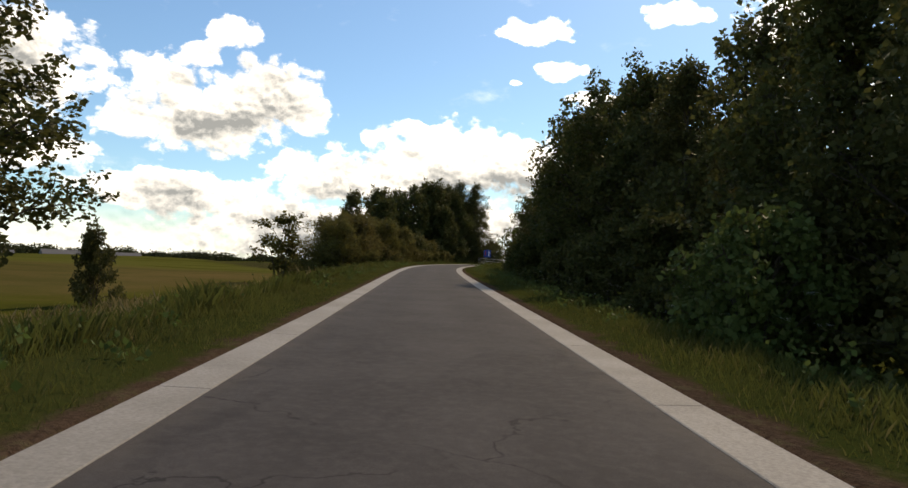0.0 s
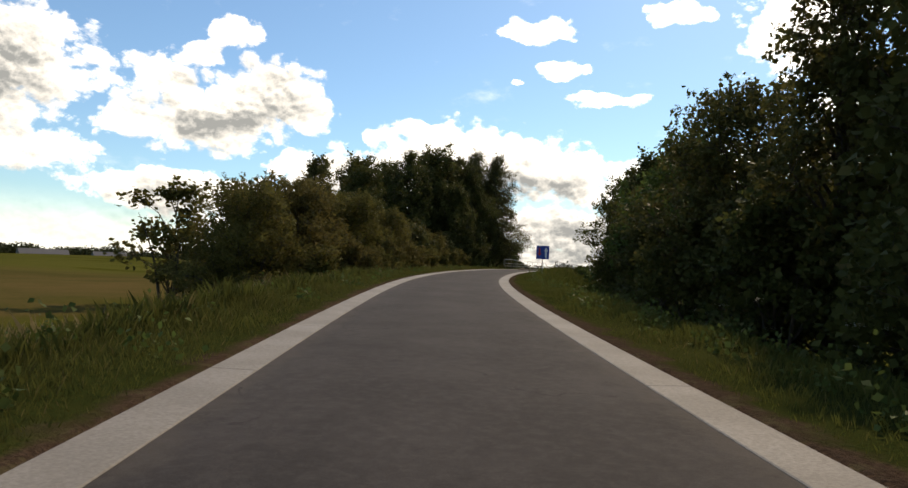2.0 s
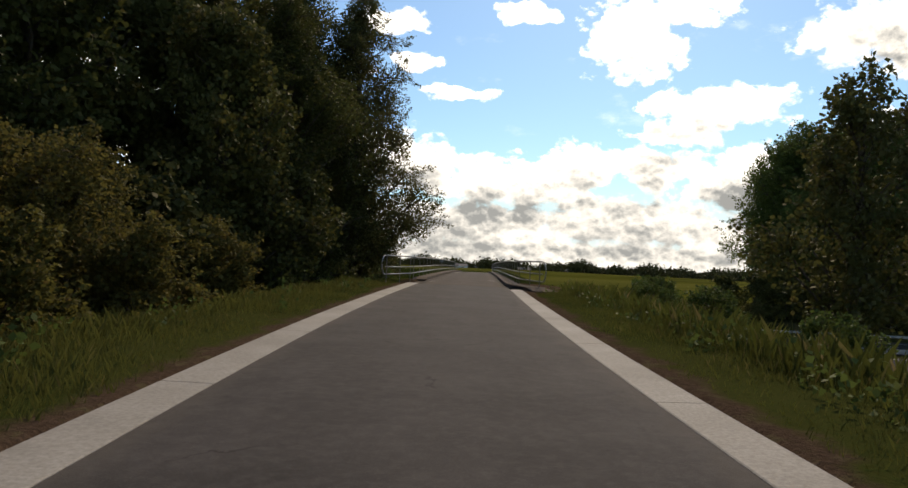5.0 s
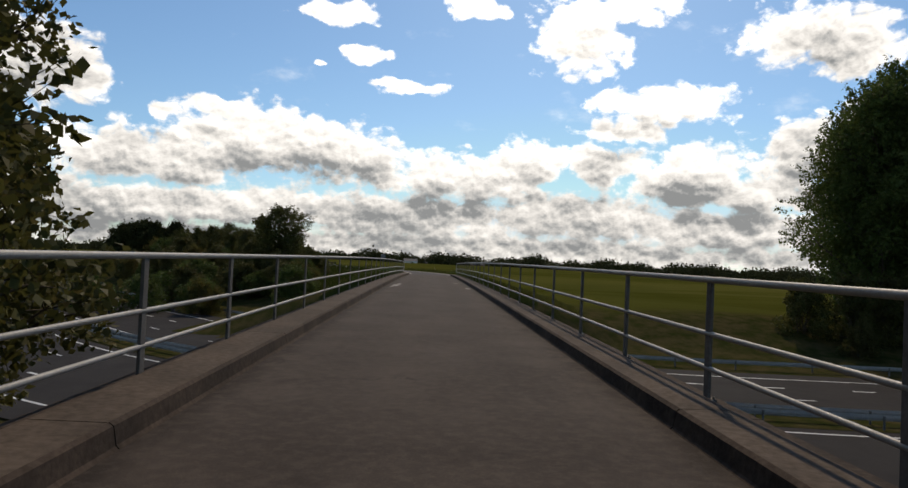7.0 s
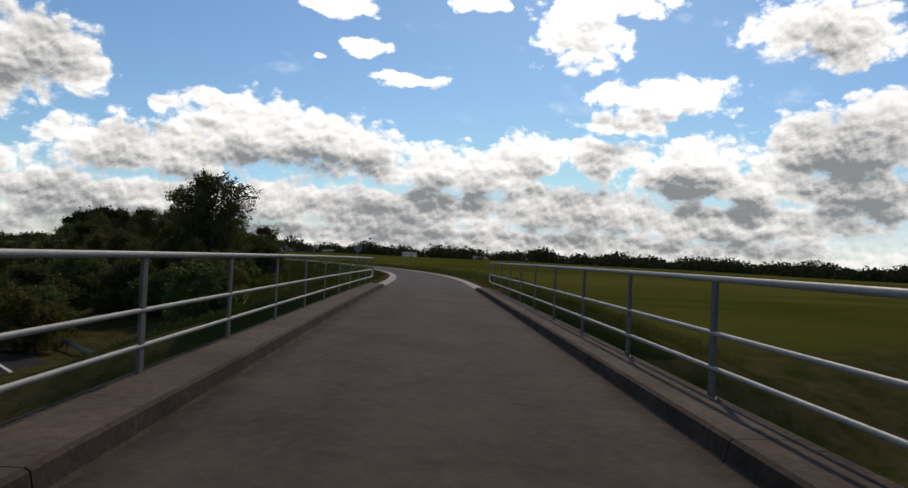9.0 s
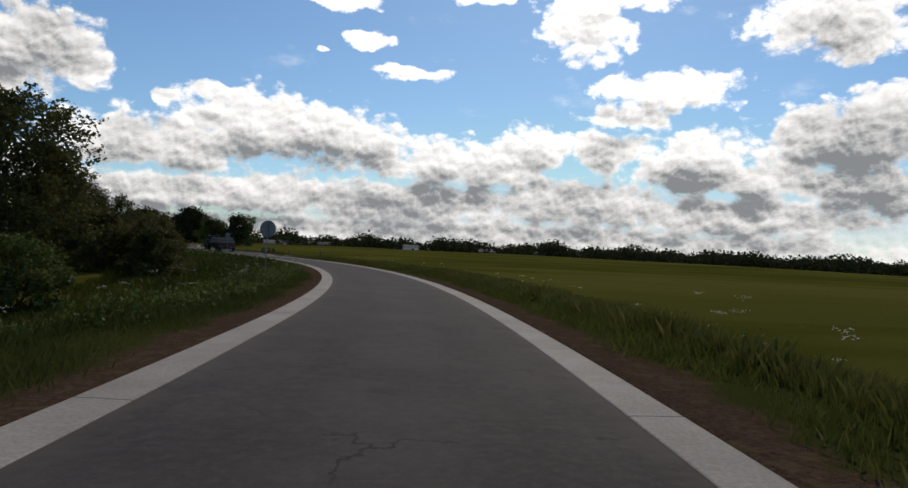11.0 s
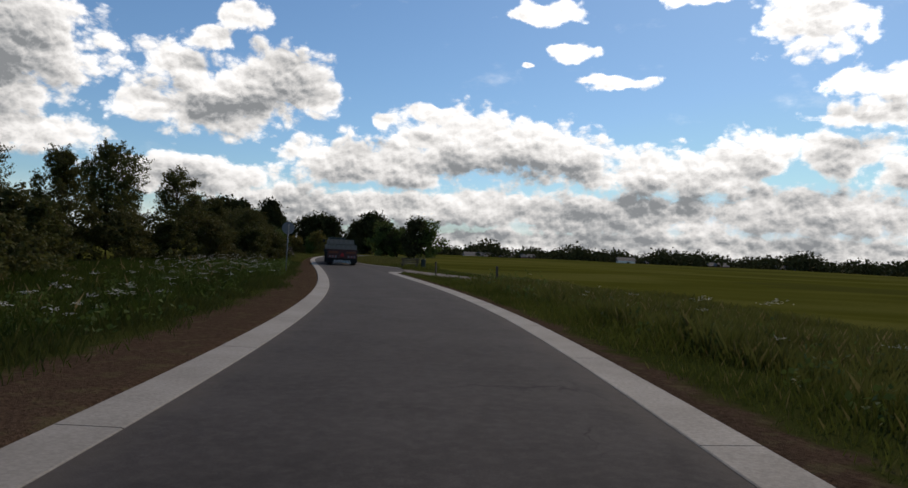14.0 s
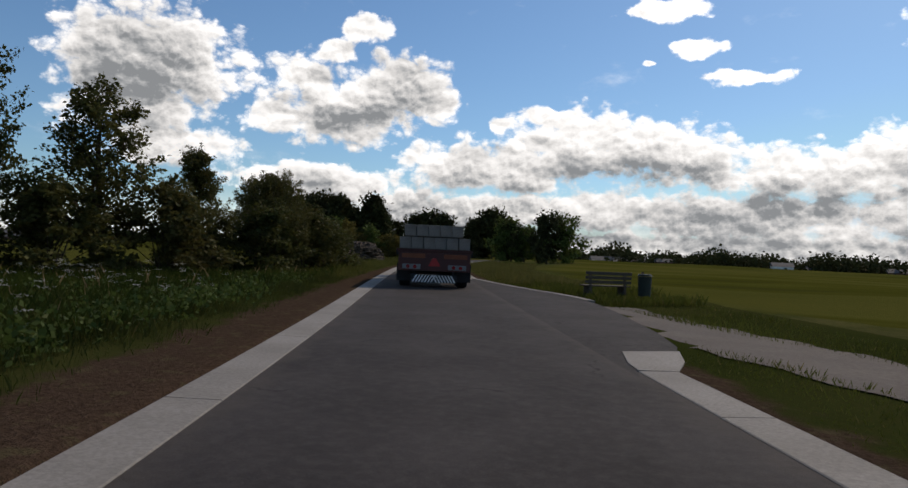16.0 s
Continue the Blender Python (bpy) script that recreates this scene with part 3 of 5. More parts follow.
def verge(side, s0, s1):
    offs = np.array([2.3, 2.47, 2.7, 3.0, 3.4, 4.0, 4.8, 5.8, 7.0, 8.4, 10.0])
    ss = np.arange(s0, s1 + 0.5, 1.0)
    x, y, z, h = (np.interp(ss, S, v) for v in (LX, LY, LZ, HD))
    v, across, bare = [], [], []
    soil = np.interp(ss, *zip(*(SOIL_LEFT if side < 0 else SOIL_RIGHT)))
    for o in offs:
        bare.append(o - 2.4 - soil)
        px, py = x + side * o * np.cos(h), y + side * o * np.sin(h)
        gzz = np.minimum(ground_z(px, py)[0], z + 0.3)
        lump = 0.05 * np.sin(px * 2.1 + o) * np.cos(py * 1.7) * (o > 4.5) * np.where((side > 0) & (ss > 272) & (ss < 300), 0.0, 1.0)
        v.append(np.c_[px, py, gzz + 0.03 + lump - (0.10 if o < 2.4 else 0) - (0.35 if o > 9 else 0)])
        across.append(np.full(len(ss), side * o))
    n = len(offs)
    v = np.stack(v, 1).reshape(-1, 3)
    q = (np.arange(len(ss) - 1)[:, None] * n + np.arange(n - 1)[None, :]).ravel()
    f = np.c_[q, q + 1, q + n + 1, q + n]
    me = mesh_np("verge", v, f if side > 0 else f[:, ::-1], True)
    me.attributes.new("across", "FLOAT", "POINT").data.foreach_set("value", np.stack(across, 1).ravel().astype(np.float32))
    me.attributes.new("bare", "FLOAT", "POINT").data.foreach_set("value", np.stack(bare, 1).ravel().astype(np.float32))
    me.materials.append(VERGE)
    tagged(new("verge", me), "grassy roadside verge with a bare brown soil edge", "verge", kind="structure")


for side in (-1, 1):
    verge(side, -60, BRIDGE_A + 9)
    verge(side, BRIDGE_B - 8, 400)

# ---------------------------------------------------------------- bridge
bridge = thing("bridge", Matrix.Identity(4), "narrow concrete road bridge over a motorway", "bridge", kind="structure")


def along(bm, s0, s1, profile, step=2.0, widen=0):
    """A solid with a closed profile of (offset, up), drawn along the lane."""
    ss = list(np.arange(s0, s1, step)) + [s1]
    rings = [[bm.verts.new(lane(s, o + (widen * float(wider(widen, s)) if widen else 0.0), u)) for o, u in profile] for s in ss]
    k = len(profile)
    for a, b in zip(rings, rings[1:]):
        for i in range(k):
            bm.faces.new((a[i], a[(i + 1) % k], b[(i + 1) % k], b[i]))
    bm.faces.new(rings[0][::-1])
    bm.faces.new(rings[-1])
    return bm


part("deck", along(bmesh.new(), BRIDGE_A, BRIDGE_B, [(-2.72, -0.08), (2.66, -0.08), (2.66, -0.55), (2.0, -0.8), (-2.0, -0.8), (-2.72, -0.55)]), KERB, bridge)
KERB_START = {1: (113.7, 4.6, 0.85), -1: (122.5, 1.0, 0.06)}


def kerb_line(side, s):
    """Inner and outer edge of the raised walkway; near the bridge's start it swings out with the railing."""
    start, first, flare = KERB_START[side]
    k = max(0.0, min(1.0, (start + first - s) / first))
    a = (1.86 if side > 0 else 1.90) + flare * k * (0.4 + 0.6 * k)
    return a, a + (0.47 if side > 0 else 0.55) + 0.4 * k * (side > 0)


def drawn(bm, side, s0, s1, profile):
    """A solid drawn along the walkway; profile(a, b) gives its (offset, up) ring."""
    rings = []
    for s in list(np.arange(s0, s1 - 0.3, 0.8)) + [s1 - 0.015]:
        ramp = min(1.0, 0.15 + (s - KERB_START[side][0]) / 0.9, 0.15 + (BRIDGE_B - s) / 1.2)      # slopes down at both ends
        rings.append([bm.verts.new(lane(s, side * o, u * ramp if u > 0 else u)) for o, u in profile(*kerb_line(side, s))])
    n = len(rings[0])
    for r0, r1 in zip(rings, rings[1:]):
        for i in range(n):
            bm.faces.new((r0[i], r0[(i + 1) % n], r1[(i + 1) % n], r1[i]))
    bm.faces.new(rings[0][::-1])
    bm.faces.new(rings[-1])
    return bm


def kerb_piece(side, s0, s1):
    kerb = part("kerb", drawn(bmesh.new(), side, s0, s1, lambda a, b: ((a, -0.1), (a + 0.02, 0.125), (a + 0.05, 0.145), (b - 0.03, 0.15), (b, 0.135), (b, -0.1))), KERB, bridge)
    part("kerb_face", drawn(bmesh.new(), side, s0, s1, lambda a, b: ((a - 0.05, -0.03), (a - 0.03, -0.008), (a - 0.012, 0.01), (a + 0.008, 0.127), (a + 0.04, 0.148), (a + 0.06, 0.05), (a, -0.1))), KERB_DARK, kerb, "dark kerb face")
    part("edge_beam", drawn(bmesh.new(), side, s0, s1, lambda a, b: ((b + 0.006, -0.1), (b + 0.006, 0.085), (b + 0.20, 0.085), (b + 0.23, 0.06), (b + 0.23, -0.5), (b + 0.1, -0.5))), KERB_DARK, kerb, "dark edge beam")


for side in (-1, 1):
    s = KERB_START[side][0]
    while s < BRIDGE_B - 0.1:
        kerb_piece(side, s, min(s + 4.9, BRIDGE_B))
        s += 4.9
for s in (142.0, 162.9, 183.0):
    top, foot = lane(s, 0, -0.78).z, TRENCH - 0.6
    for o in (-1.5, 1.5):
        p = lane(s, o)
        part("pier", rod(bmesh.new(), (p.x, p.y, foot), (p.x, p.y, top), 0.45, sides=20), KERB, bridge, smooth_shade=True)


def railing(side, off, flare, s0, joint, s1, posts):
    """Three round rails on posts; the first metres swing outwards, part from the rest at a joint and end in a bow."""
    def spot(s, up):
        k = max(0.0, min(1.0, (joint - s) / (joint - s0)))
        return lane(s, side * (off + flare * k * (0.75 + 0.25 * k)), up)
    rail = thing("railing", Matrix.Identity(4), "galvanised steel bridge railing with three round rails", "railing", "bridge railings")
    for a, b in ((s0 + 0.4, joint - 0.04), (joint + 0.04, s1 - 0.4)):
        ss = list(np.arange(a, b - 0.3, 1.0)) + [b]
        for up, r, name in ((1.13, 0.029, "top_rail"), (0.66, 0.022, "middle_rail"), (0.36, 0.022, "lower_rail")):
            part(name, tube(bmesh.new(), [spot(s, up) for s in ss], r, 10), STEEL, rail, smooth_shade=True)
    for up, r in ((1.13, 0.024), (0.66, 0.018), (0.36, 0.018)):
        part("joint_sleeve", tube(bmesh.new(), [spot(joint - 0.12, up), spot(joint + 0.12, up)], r, 10), POST_STEEL, rail, "dark sleeve in the rail joint", smooth_shade=True)
    for s, d in ((s0 + 0.4, -1), (s1 - 0.4, 1)):
        bow = [spot(s + d * 0.40 * math.sin(a), 0.745 + 0.385 * math.cos(a)) for a in (math.pi * i / 12 for i in range(13))]
        part("end_bow", tube(bmesh.new(), bow, 0.028, 10), STEEL, rail, smooth_shade=True)
    for s in posts:
        foot, head = spot(s, 0.05 if joint < s < BRIDGE_B else -0.25), spot(s, 1.12)
        bm = bmesh.new()
        box(bm, (0.03, 0.095, head.z - foot.z), (0, 0, (head.z - foot.z) / 2), 0.006)
        box(bm, (0.11, 0.17, 0.02), (0, 0, 0.045), 0.004)
        for y in (-0.06, 0.06):
            rod(bm, (0.035, y, 0.04), (0.035, y, 0.075), 0.011, sides=6)
        post = part("post", bm, POST_STEEL, rail)
        post.matrix_world = pose(foot.x, foot.y, foot.z, 0, 0, heading(s))


railing(1, 2.40, 0.80, 113.9, 118.65, 186.5, [114.7, 116.15, 118.25] + [119.07 + 2.51 * i for i in range(27)])
railing(-1, 2.47, 0.74, 115.3, 120.35, 187.5, [115.9, 117.9, 119.87] + [120.85] + [124.08 + 2.51 * i for i in range(26)])

# pale mortar patches on the worn deck
prng = random.Random(31)
for s, o, w, l in ((151.9, -1.6, 0.10, 0.5), (153.3, -1.5, 0.22, 1.1), (155.0, -1.4, 0.14, 0.5), (159.8, 1.38, 0.24, 0.2), (152.6, 1.62, 0.14, 0.5), (126.15, 1.37, 0.3, 0.22), (121.1, -1.55, 0.25, 0.14)):
    bm = bmesh.new()
    rim = []
    wob = [(prng.uniform(0.02, 0.09), prng.uniform(0, 6.28)) for _ in range(7)]
    for i in range(56):
        a = 2 * math.pi * i / 56
        k = 0.8 + sum(c * math.sin((j + 2) * a + q) for j, (c, q) in enumerate(wob)) + prng.uniform(-0.03, 0.03)
        oo = o + w * k * math.cos(a)
        rim.append(bm.verts.new(lane(s + l * k * math.sin(a), oo, 0.008 - 0.014 * min(1, (abs(oo) / 1.93)) ** 2)))
    bm.faces.new(rim)
    part("mortar_patch", bm, CONCRETE, bridge)

# ---------------------------------------------------------------- concrete edges of the lane


def edge_slab(side, s0, s1):
    a, b = HALF, HALF + STRIP
    prof = [(side * a, -0.2), (side * a, -0.010), (side * (a + 0.012), -0.003), (side * (b - 0.02), 0.006), (side * b, -0.006), (side * b, -0.2)]
    ob = part("slab", along(bmesh.new(), s0 + 0.008, s1 - 0.008, prof, 1.5, side), CONCRETE, edging)
    return ob


edging = thing("edging", Matrix.Identity(4), "pale concrete edge strips along both sides of the lane", "road edge", kind="structure")
for side, stretches in ((-1, ((-30, 117.7), (187.05, 380))), (1, ((-30, 115.0), (187.05, 289.2), (314.4, 380)))):
    for s0, s1 in stretches:
        s = s0
        while s < s1 - 0.1:
            edge_slab(side, s, min(s + 4.0, s1))
            s += 4.0

# the mouth of the side track, where the asphalt widens and its concrete rim swings out
MOUTH = ((288.8, 1.95), (289.3, 2.05), (290.4, 2.3), (290.6, 3.0), (291.2, 3.25), (293.0, 3.6), (297.0, 4.1), (300.0, 4.35), (302.0, 4.3), (304.2, 3.9), (306.4, 3.3), (310.3, 2.6), (314.4, 1.97))


TRACK_LINE = ((299.5, 3.7), (295.5, 4.1), (292.5, 4.65), (290.0, 5.1), (287.0, 5.55), (283.0, 6.2), (275.0, 8.0))
TRACK_XY = np.array([tuple(lane(np.interp(k, range(7), [q[0] for q in TRACK_LINE]), np.interp(k, range(7), [q[1] for q in TRACK_LINE])))[:2] for k in np.arange(0, 6.01, 0.1)])


def mouth(s):
    return float(np.interp(s, *zip(*MOUTH)))


mv = []
for s in np.arange(288.8, 314.41, 0.4):
    for k in range(7):
        o = 1.88 + (mouth(s) - 1.88) * k / 6
        mv.append(tuple(lane(s, o, -0.019 + 0.046 * min(1, (o - 1.88) / 0.5))))
mn = len(mv) // 7
mq = (np.arange(mn - 1)[:, None] * 7 + np.arange(6)[None, :]).ravel()
apron = np_part("apron", mv, np.c_[mq, mq + 1, mq + 8, mq + 7], ASPHALT, smooth_shade=True)
tagged(apron, "dark asphalt mouth of the side track", "road", kind="structure")
for s0, s1, wide in [(s, s + 1.6, 0.28) for s in np.arange(301.0, 313.9, 1.62)]:
    bm = bmesh.new()
    q = [(s0, mouth(s0)), (s1, mouth(s1)), (s1, mouth(s1) + wide), (s0, mouth(s0) + wide)]
    lo, hi = [bm.verts.new(lane(s, o, -0.15)) for s, o in q], [bm.verts.new(lane(s, o, 0.045)) for s, o in q]
    bm.faces.new(hi)
    bm.faces.new(lo[::-1])
    for i in range(4):
        bm.faces.new((lo[i], lo[(i + 1) % 4], hi[(i + 1) % 4], hi[i]))
    part("slab", bm, CONCRETE, edging)

bm = bmesh.new()
end = [(289.21, 2.05), (289.7, 2.08), (290.55, 2.26), (290.75, 3.1), (289.9, 2.85), (289.21, 2.52)]
lo, hi = [bm.verts.new(lane(s, o, -0.2)) for s, o in end], [bm.verts.new(lane(s, o, u)) for (s, o), u in zip(end, (0.006, 0.012, 0.030, 0.032, 0.018, 0.006))]
bm.faces.new(hi)
for i in range(6):
    bm.faces.new((lo[i], lo[(i + 1) % 6], hi[(i + 1) % 6], hi[i]))
part("slab", bm, CONCRETE, edging)

# ---------------------------------------------------------------- motorway


def mway(u0, u1, a, b, up, mat, parent, name, step=4.0):
    us = np.arange(u0, u1 + 0.01, min(2.0, step, u1 - u0))
    v = []
    for u in us:
        x, y, g = motorway_line(float(u))
        for o in (a, b):
            v.append((x + o * math.sin(g), y + o * math.cos(g), TRENCH - 0.4 + up))
    q = np.arange(len(us) - 1) * 2
    return np_part(name, v, np.c_[q, q + 1, q + 3, q + 2], mat, parent)


motorway = thing("motorway", Matrix.Identity(4), "grey asphalt motorway with white lane lines below the bridge", "motorway", kind="structure")
for side in (-1, 1):
    mway(-400, 400, *sorted((side * 1.7, side * 16.4)), 0.10, MOTORWAY, motorway, "carriageway")
    for o in (side * 2.7, side * 14.0):
        mway(-300, 300, o - 0.1, o + 0.1, 0.106, PAINT, motorway, "edge_line")
    for k in range(-14, 18):
        mway(k * 12.0, k * 12.0 + 3.5, side * 6.1 - 0.09, side * 6.1 + 0.09, 0.106, PAINT, motorway, "lane_dash", 3.5)
    for k in range(-20, 26):
        mway(k * 6.0, k * 6.0 + 1.5, side * 10.2 - 0.12, side * 10.2 + 0.12, 0.106, PAINT, motorway, "lane_dash", 1.5)


def guard_rail(o, u0, u1):
    g = thing("guard_rail", Matrix.Identity(4), "galvanised steel guard rail along the motorway", "guard rail", "motorway guard rails")
    z0 = TRENCH - 0.4
    bm = bmesh.new()
    rings = []
    prof = [(0.0, 0.45), (0.05, 0.5), (0.0, 0.57), (0.0, 0.63), (0.05, 0.7), (0.0, 0.76), (-0.03, 0.6)]
    for u in np.arange(u0, u1 + 1, 6.0):
        x, y, a = motorway_line(float(u))
        rings.append([bm.verts.new((x + (o + d) * math.sin(a), y + (o + d) * math.cos(a), z0 + h)) for d, h in prof])
    for r0, r1 in zip(rings, rings[1:]):
        for i in range(len(prof)):
            j = (i + 1) % len(prof)
            bm.faces.new((r0[i], r0[j], r1[j], r1[i]))
    part("beam", bm, STEEL, g)
    for u in np.arange(u0, u1 + 1, 6.0):
        x, y, a = motorway_line(float(u))
        part("post", box(bmesh.new(), (0.1, 0.06, 0.8), (x + (o - 0.05) * math.sin(a), y + (o - 0.05) * math.cos(a), z0 + 0.3)), POST_STEEL, g)


for o in (-0.6, 0.6, 18.6):
    guard_rail(o, -120.0, 120.0)


# ---------------------------------------------------------------- trees and bushes


def leaves(rng, spots, size, droop=0.3):
    """Small pointed leaves, one quad each, at places given."""
    n = len(spots)
    d = rng.normal(size=(n, 3))
    d[:, 2] -= droop
    d /= np.linalg.norm(d, axis=1)[:, None]
    w = np.cross(d, rng.normal(size=(n, 3)))
    w /= np.linalg.norm(w, axis=1)[:, None] + 1e-6
    ln = size * rng.uniform(0.6, 1.35, (n, 1))
    wd = ln * rng.uniform(0.3, 0.48, (n, 1))
    mid = spots + d * ln * 0.45
    bend = np.cross(d, w) * ln * rng.uniform(-0.18, 0.18, (n, 1))
    v = np.stack([spots, mid + w * wd + bend, spots + d * ln, mid - w * wd + bend], 1).reshape(-1, 3)
    return v, np.arange(4 * n).reshape(-1, 4)


def crown_spots(rng, clumps, count, hollow=0.55):
    """Places in the outer shells of many clumps, thinned unevenly."""
    vol = np.array([c[3] ** 2 for c in clumps])
    pick = rng.choice(len(clumps), count, p=vol / vol.sum())
    c = np.array([k[:3] for k in clumps])[pick]
    r = np.array([k[3] for k in clumps])[pick]
    d = rng.normal(size=(count, 3))
    d /= np.linalg.norm(d, axis=1)[:, None]
    rad = r * (hollow + (1.12 - hollow) * rng.random(count) ** 0.8)
    p = c + d * rad[:, None] * np.array((1, 1, 0.82))
    keep = np.sin(p[:, 0] * 3.1 + p[:, 2] * 1.7) * np.sin(p[:, 1] * 2.9 - p[:, 2] * 2.3) > -0.5
    return p[keep]


def tree_kind(name, seed, height, spread, base, clumps_n, count, leaf, leaf_mat, shape, stems=1, hollow=0.55, sprays=2.2):
    """A tree of one kind, 'height' tall: trunk with limbs, and a crown of clumps of leaves."""
    rng = np.random.default_rng(seed)
    t = thing(name, Matrix.Identity(4), "", "")
    clumps = []
    for i in range(clumps_n):
        k = (i + 0.5) / clumps_n
        z = base + (height - base) * k
        prof = shape(k) * spread
        a = i * 2.4 + rng.uniform(-0.5, 0.5)
        ring = prof * rng.uniform(0.2, 0.95)
        r = max(0.27 * spread * (0.55 + 0.5 * shape(k)), 0.3) * rng.uniform(0.6, 1.25)
        clumps.append((math.cos(a) * ring, math.sin(a) * ring, min(z, height - r * 0.6) + rng.uniform(-0.3, 0.3), r))
    bm = bmesh.new()
    for m in range(stems):
        a = 2 * math.pi * m / stems + rng.uniform(0, 1)
        o = 0.0 if stems == 1 else 0.25
        lean = 0.03 if stems == 1 else 0.22
        x0, y0 = math.cos(a) * o, math.sin(a) * o
        top = height * (0.86 if stems == 1 else rng.uniform(0.55, 0.8))
        r0 = height * (0.021 if stems == 1 else 0.011)
        pts = [(x0 + math.cos(a) * lean * top * k * k + rng.uniform(-0.06, 0.06), y0 + math.sin(a) * lean * top * k * k + rng.uniform(-0.06, 0.06), -0.3 + (top + 0.3) * k)
               for k in (0, 0.04, 0.2, 0.4, 0.6, 0.8, 1.0)]
        tube(bm, pts, [r0 * 1.5, r0 * 1.1, r0, r0 * 0.8, r0 * 0.55, r0 * 0.33, r0 * 0.12], 8)
    for cx, cy, cz, r in clumps:
        z0 = max(base * 0.6, cz - 0.9 * math.hypot(cx, cy) - 0.4)
        r0 = max(0.02, height * 0.007 * (1 - 0.6 * z0 / height))
        q = Vector((cx * 0.06, cy * 0.06, z0))
        e = Vector((cx, cy, cz))
        bend = (q + e) / 2 + Vector((rng.uniform(-0.2, 0.2), rng.uniform(-0.2, 0.2), 0.25))
        tube(bm, [q, bend, e], [r0, r0 * 0.65, r0 * 0.25], 5)
        for j in range(3):
            d = Vector(rng.normal(size=3)).normalized() * r * 0.95
            tube(bm, [bend.lerp(e, 0.6), e + d * 0.5, e + d], [r0 * 0.4, r0 * 0.25, 0.006], 4)
    spots = [crown_spots(rng, clumps, count, hollow)]
    for i in range(int(clumps_n * sprays)):                     # twigs that stick out of the outline
        cx, cy, cz, r = clumps[rng.integers(len(clumps))]
        d = rng.normal(size=3) * 0.8 + np.array((cx, cy, 0)) * 0.9 / max(spread, 1) + np.array((0, 0, 0.7))
        d /= np.linalg.norm(d)
        reach = r * rng.uniform(0.9, 1.75)
        k = rng.random(int(14 + 1.0 * r / leaf * 3))
        line = np.array((cx, cy, cz)) + d * (reach * (0.6 + 0.55 * k))[:, None]
        spots.append(line + rng.normal(size=(len(k), 3)) * (leaf * (1.15 - 0.75 * k))[:, None])
        tip = Vector((cx, cy, cz)) + Vector(d) * reach * 1.1
        tube(bm, [Vector((cx, cy, cz)), tip], [0.012, 0.004], 3)
    part("trunk", bm, BARK, t, smooth_shade=True)
    v, f = leaves(rng, np.concatenate(spots), leaf)
    np_part("crown", v, f, leaf_mat, t)
    t.matrix_world = pose(0, 0, -400)
    return t


def round_top(k):
    return math.sin(math.pi * min(1, 0.12 + k * 0.88)) ** 0.6


def egg(k):
    return (1 - k) ** 0.45 * min(1, 0.55 + 2 * k)


def column(k):
    return 0.75 * (1 - k ** 3) * min(1, 0.6 + k)


def dome(k):
    return max(0.15, (1 - k ** 2)) ** 0.5


KINDS = {
    "oak": tree_kind("tree", 11, 10, 4.0, 1.6, 60, 24000, 0.17, LEAF, round_top, sprays=5.0),
    "oak_b": tree_kind("tree", 12, 10, 3.6, 1.0, 56, 22000, 0.17, LEAF, egg, sprays=5.0),
    "poplar": tree_kind("tree", 13, 12, 2.9, 1.2, 60, 20000, 0.16, LEAF, egg, sprays=5.0),
    "poplar_b": tree_kind("tree", 14, 12, 2.3, 1.0, 40, 15000, 0.18, LEAF, column),
    "green": tree_kind("tree", 15, 9, 3.4, 1.0, 40, 17000, 0.18, LEAF_BRIGHT, round_top),
    "thin": tree_kind("tree", 16, 9, 2.8, 1.8, 40, 7000, 0.16, LEAF, egg, hollow=0.2, sprays=5.0),
    "bush": tree_kind("bush", 17, 4, 2.4, 0.2, 34, 11000, 0.15, LEAF_OLIVE, dome, 5),
    "bush_b": tree_kind("bush", 18, 4, 2.1, 0.3, 28, 8000, 0.16, LEAF, dome, 5),
    "bush_green": tree_kind("bush", 19, 3, 1.8, 0.1, 22, 7000, 0.14, LEAF_BRIGHT, dome, 6),
    "sparse": tree_kind("bush", 20, 4, 1.8, 0.4, 18, 2200, 0.16, LEAF_OLIVE, egg, 4, 0.15),
    "leafy": tree_kind("tree", 31, 12, 3.1, 0.6, 90, 95000, 0.075, LEAF, egg, hollow=0.3, sprays=5.0),
    "far": tree_kind("tree", 21, 10, 4.4, 0.6, 26, 2600, 0.62, LEAF_FAR_BACKLIT, round_top),
    "far_b": tree_kind("tree", 22, 10, 3.6, 0.5, 24, 2400, 0.60, LEAF_FAR_BACKLIT, egg),
    "hedge": tree_kind("bush", 25, 7, 3.6, 0.3, 60, 30000, 0.125, LEAF_OLIVE, dome, 6, sprays=3.5),
    "tall": tree_kind("tree", 26, 24, 7.2, 2.0, 80, 40000, 0.26, LEAF_BRIGHT, round_top, sprays=6.0),
    "far_pale": tree_kind("tree", 24, 10, 4.6, 0.3, 24, 2600, 0.5, LEAF_OLIVE, dome),
    "far_green": tree_kind("tree", 23, 10, 4.4, 0.3, 24, 2400, 0.60, LEAF_BRIGHT, dome),
}
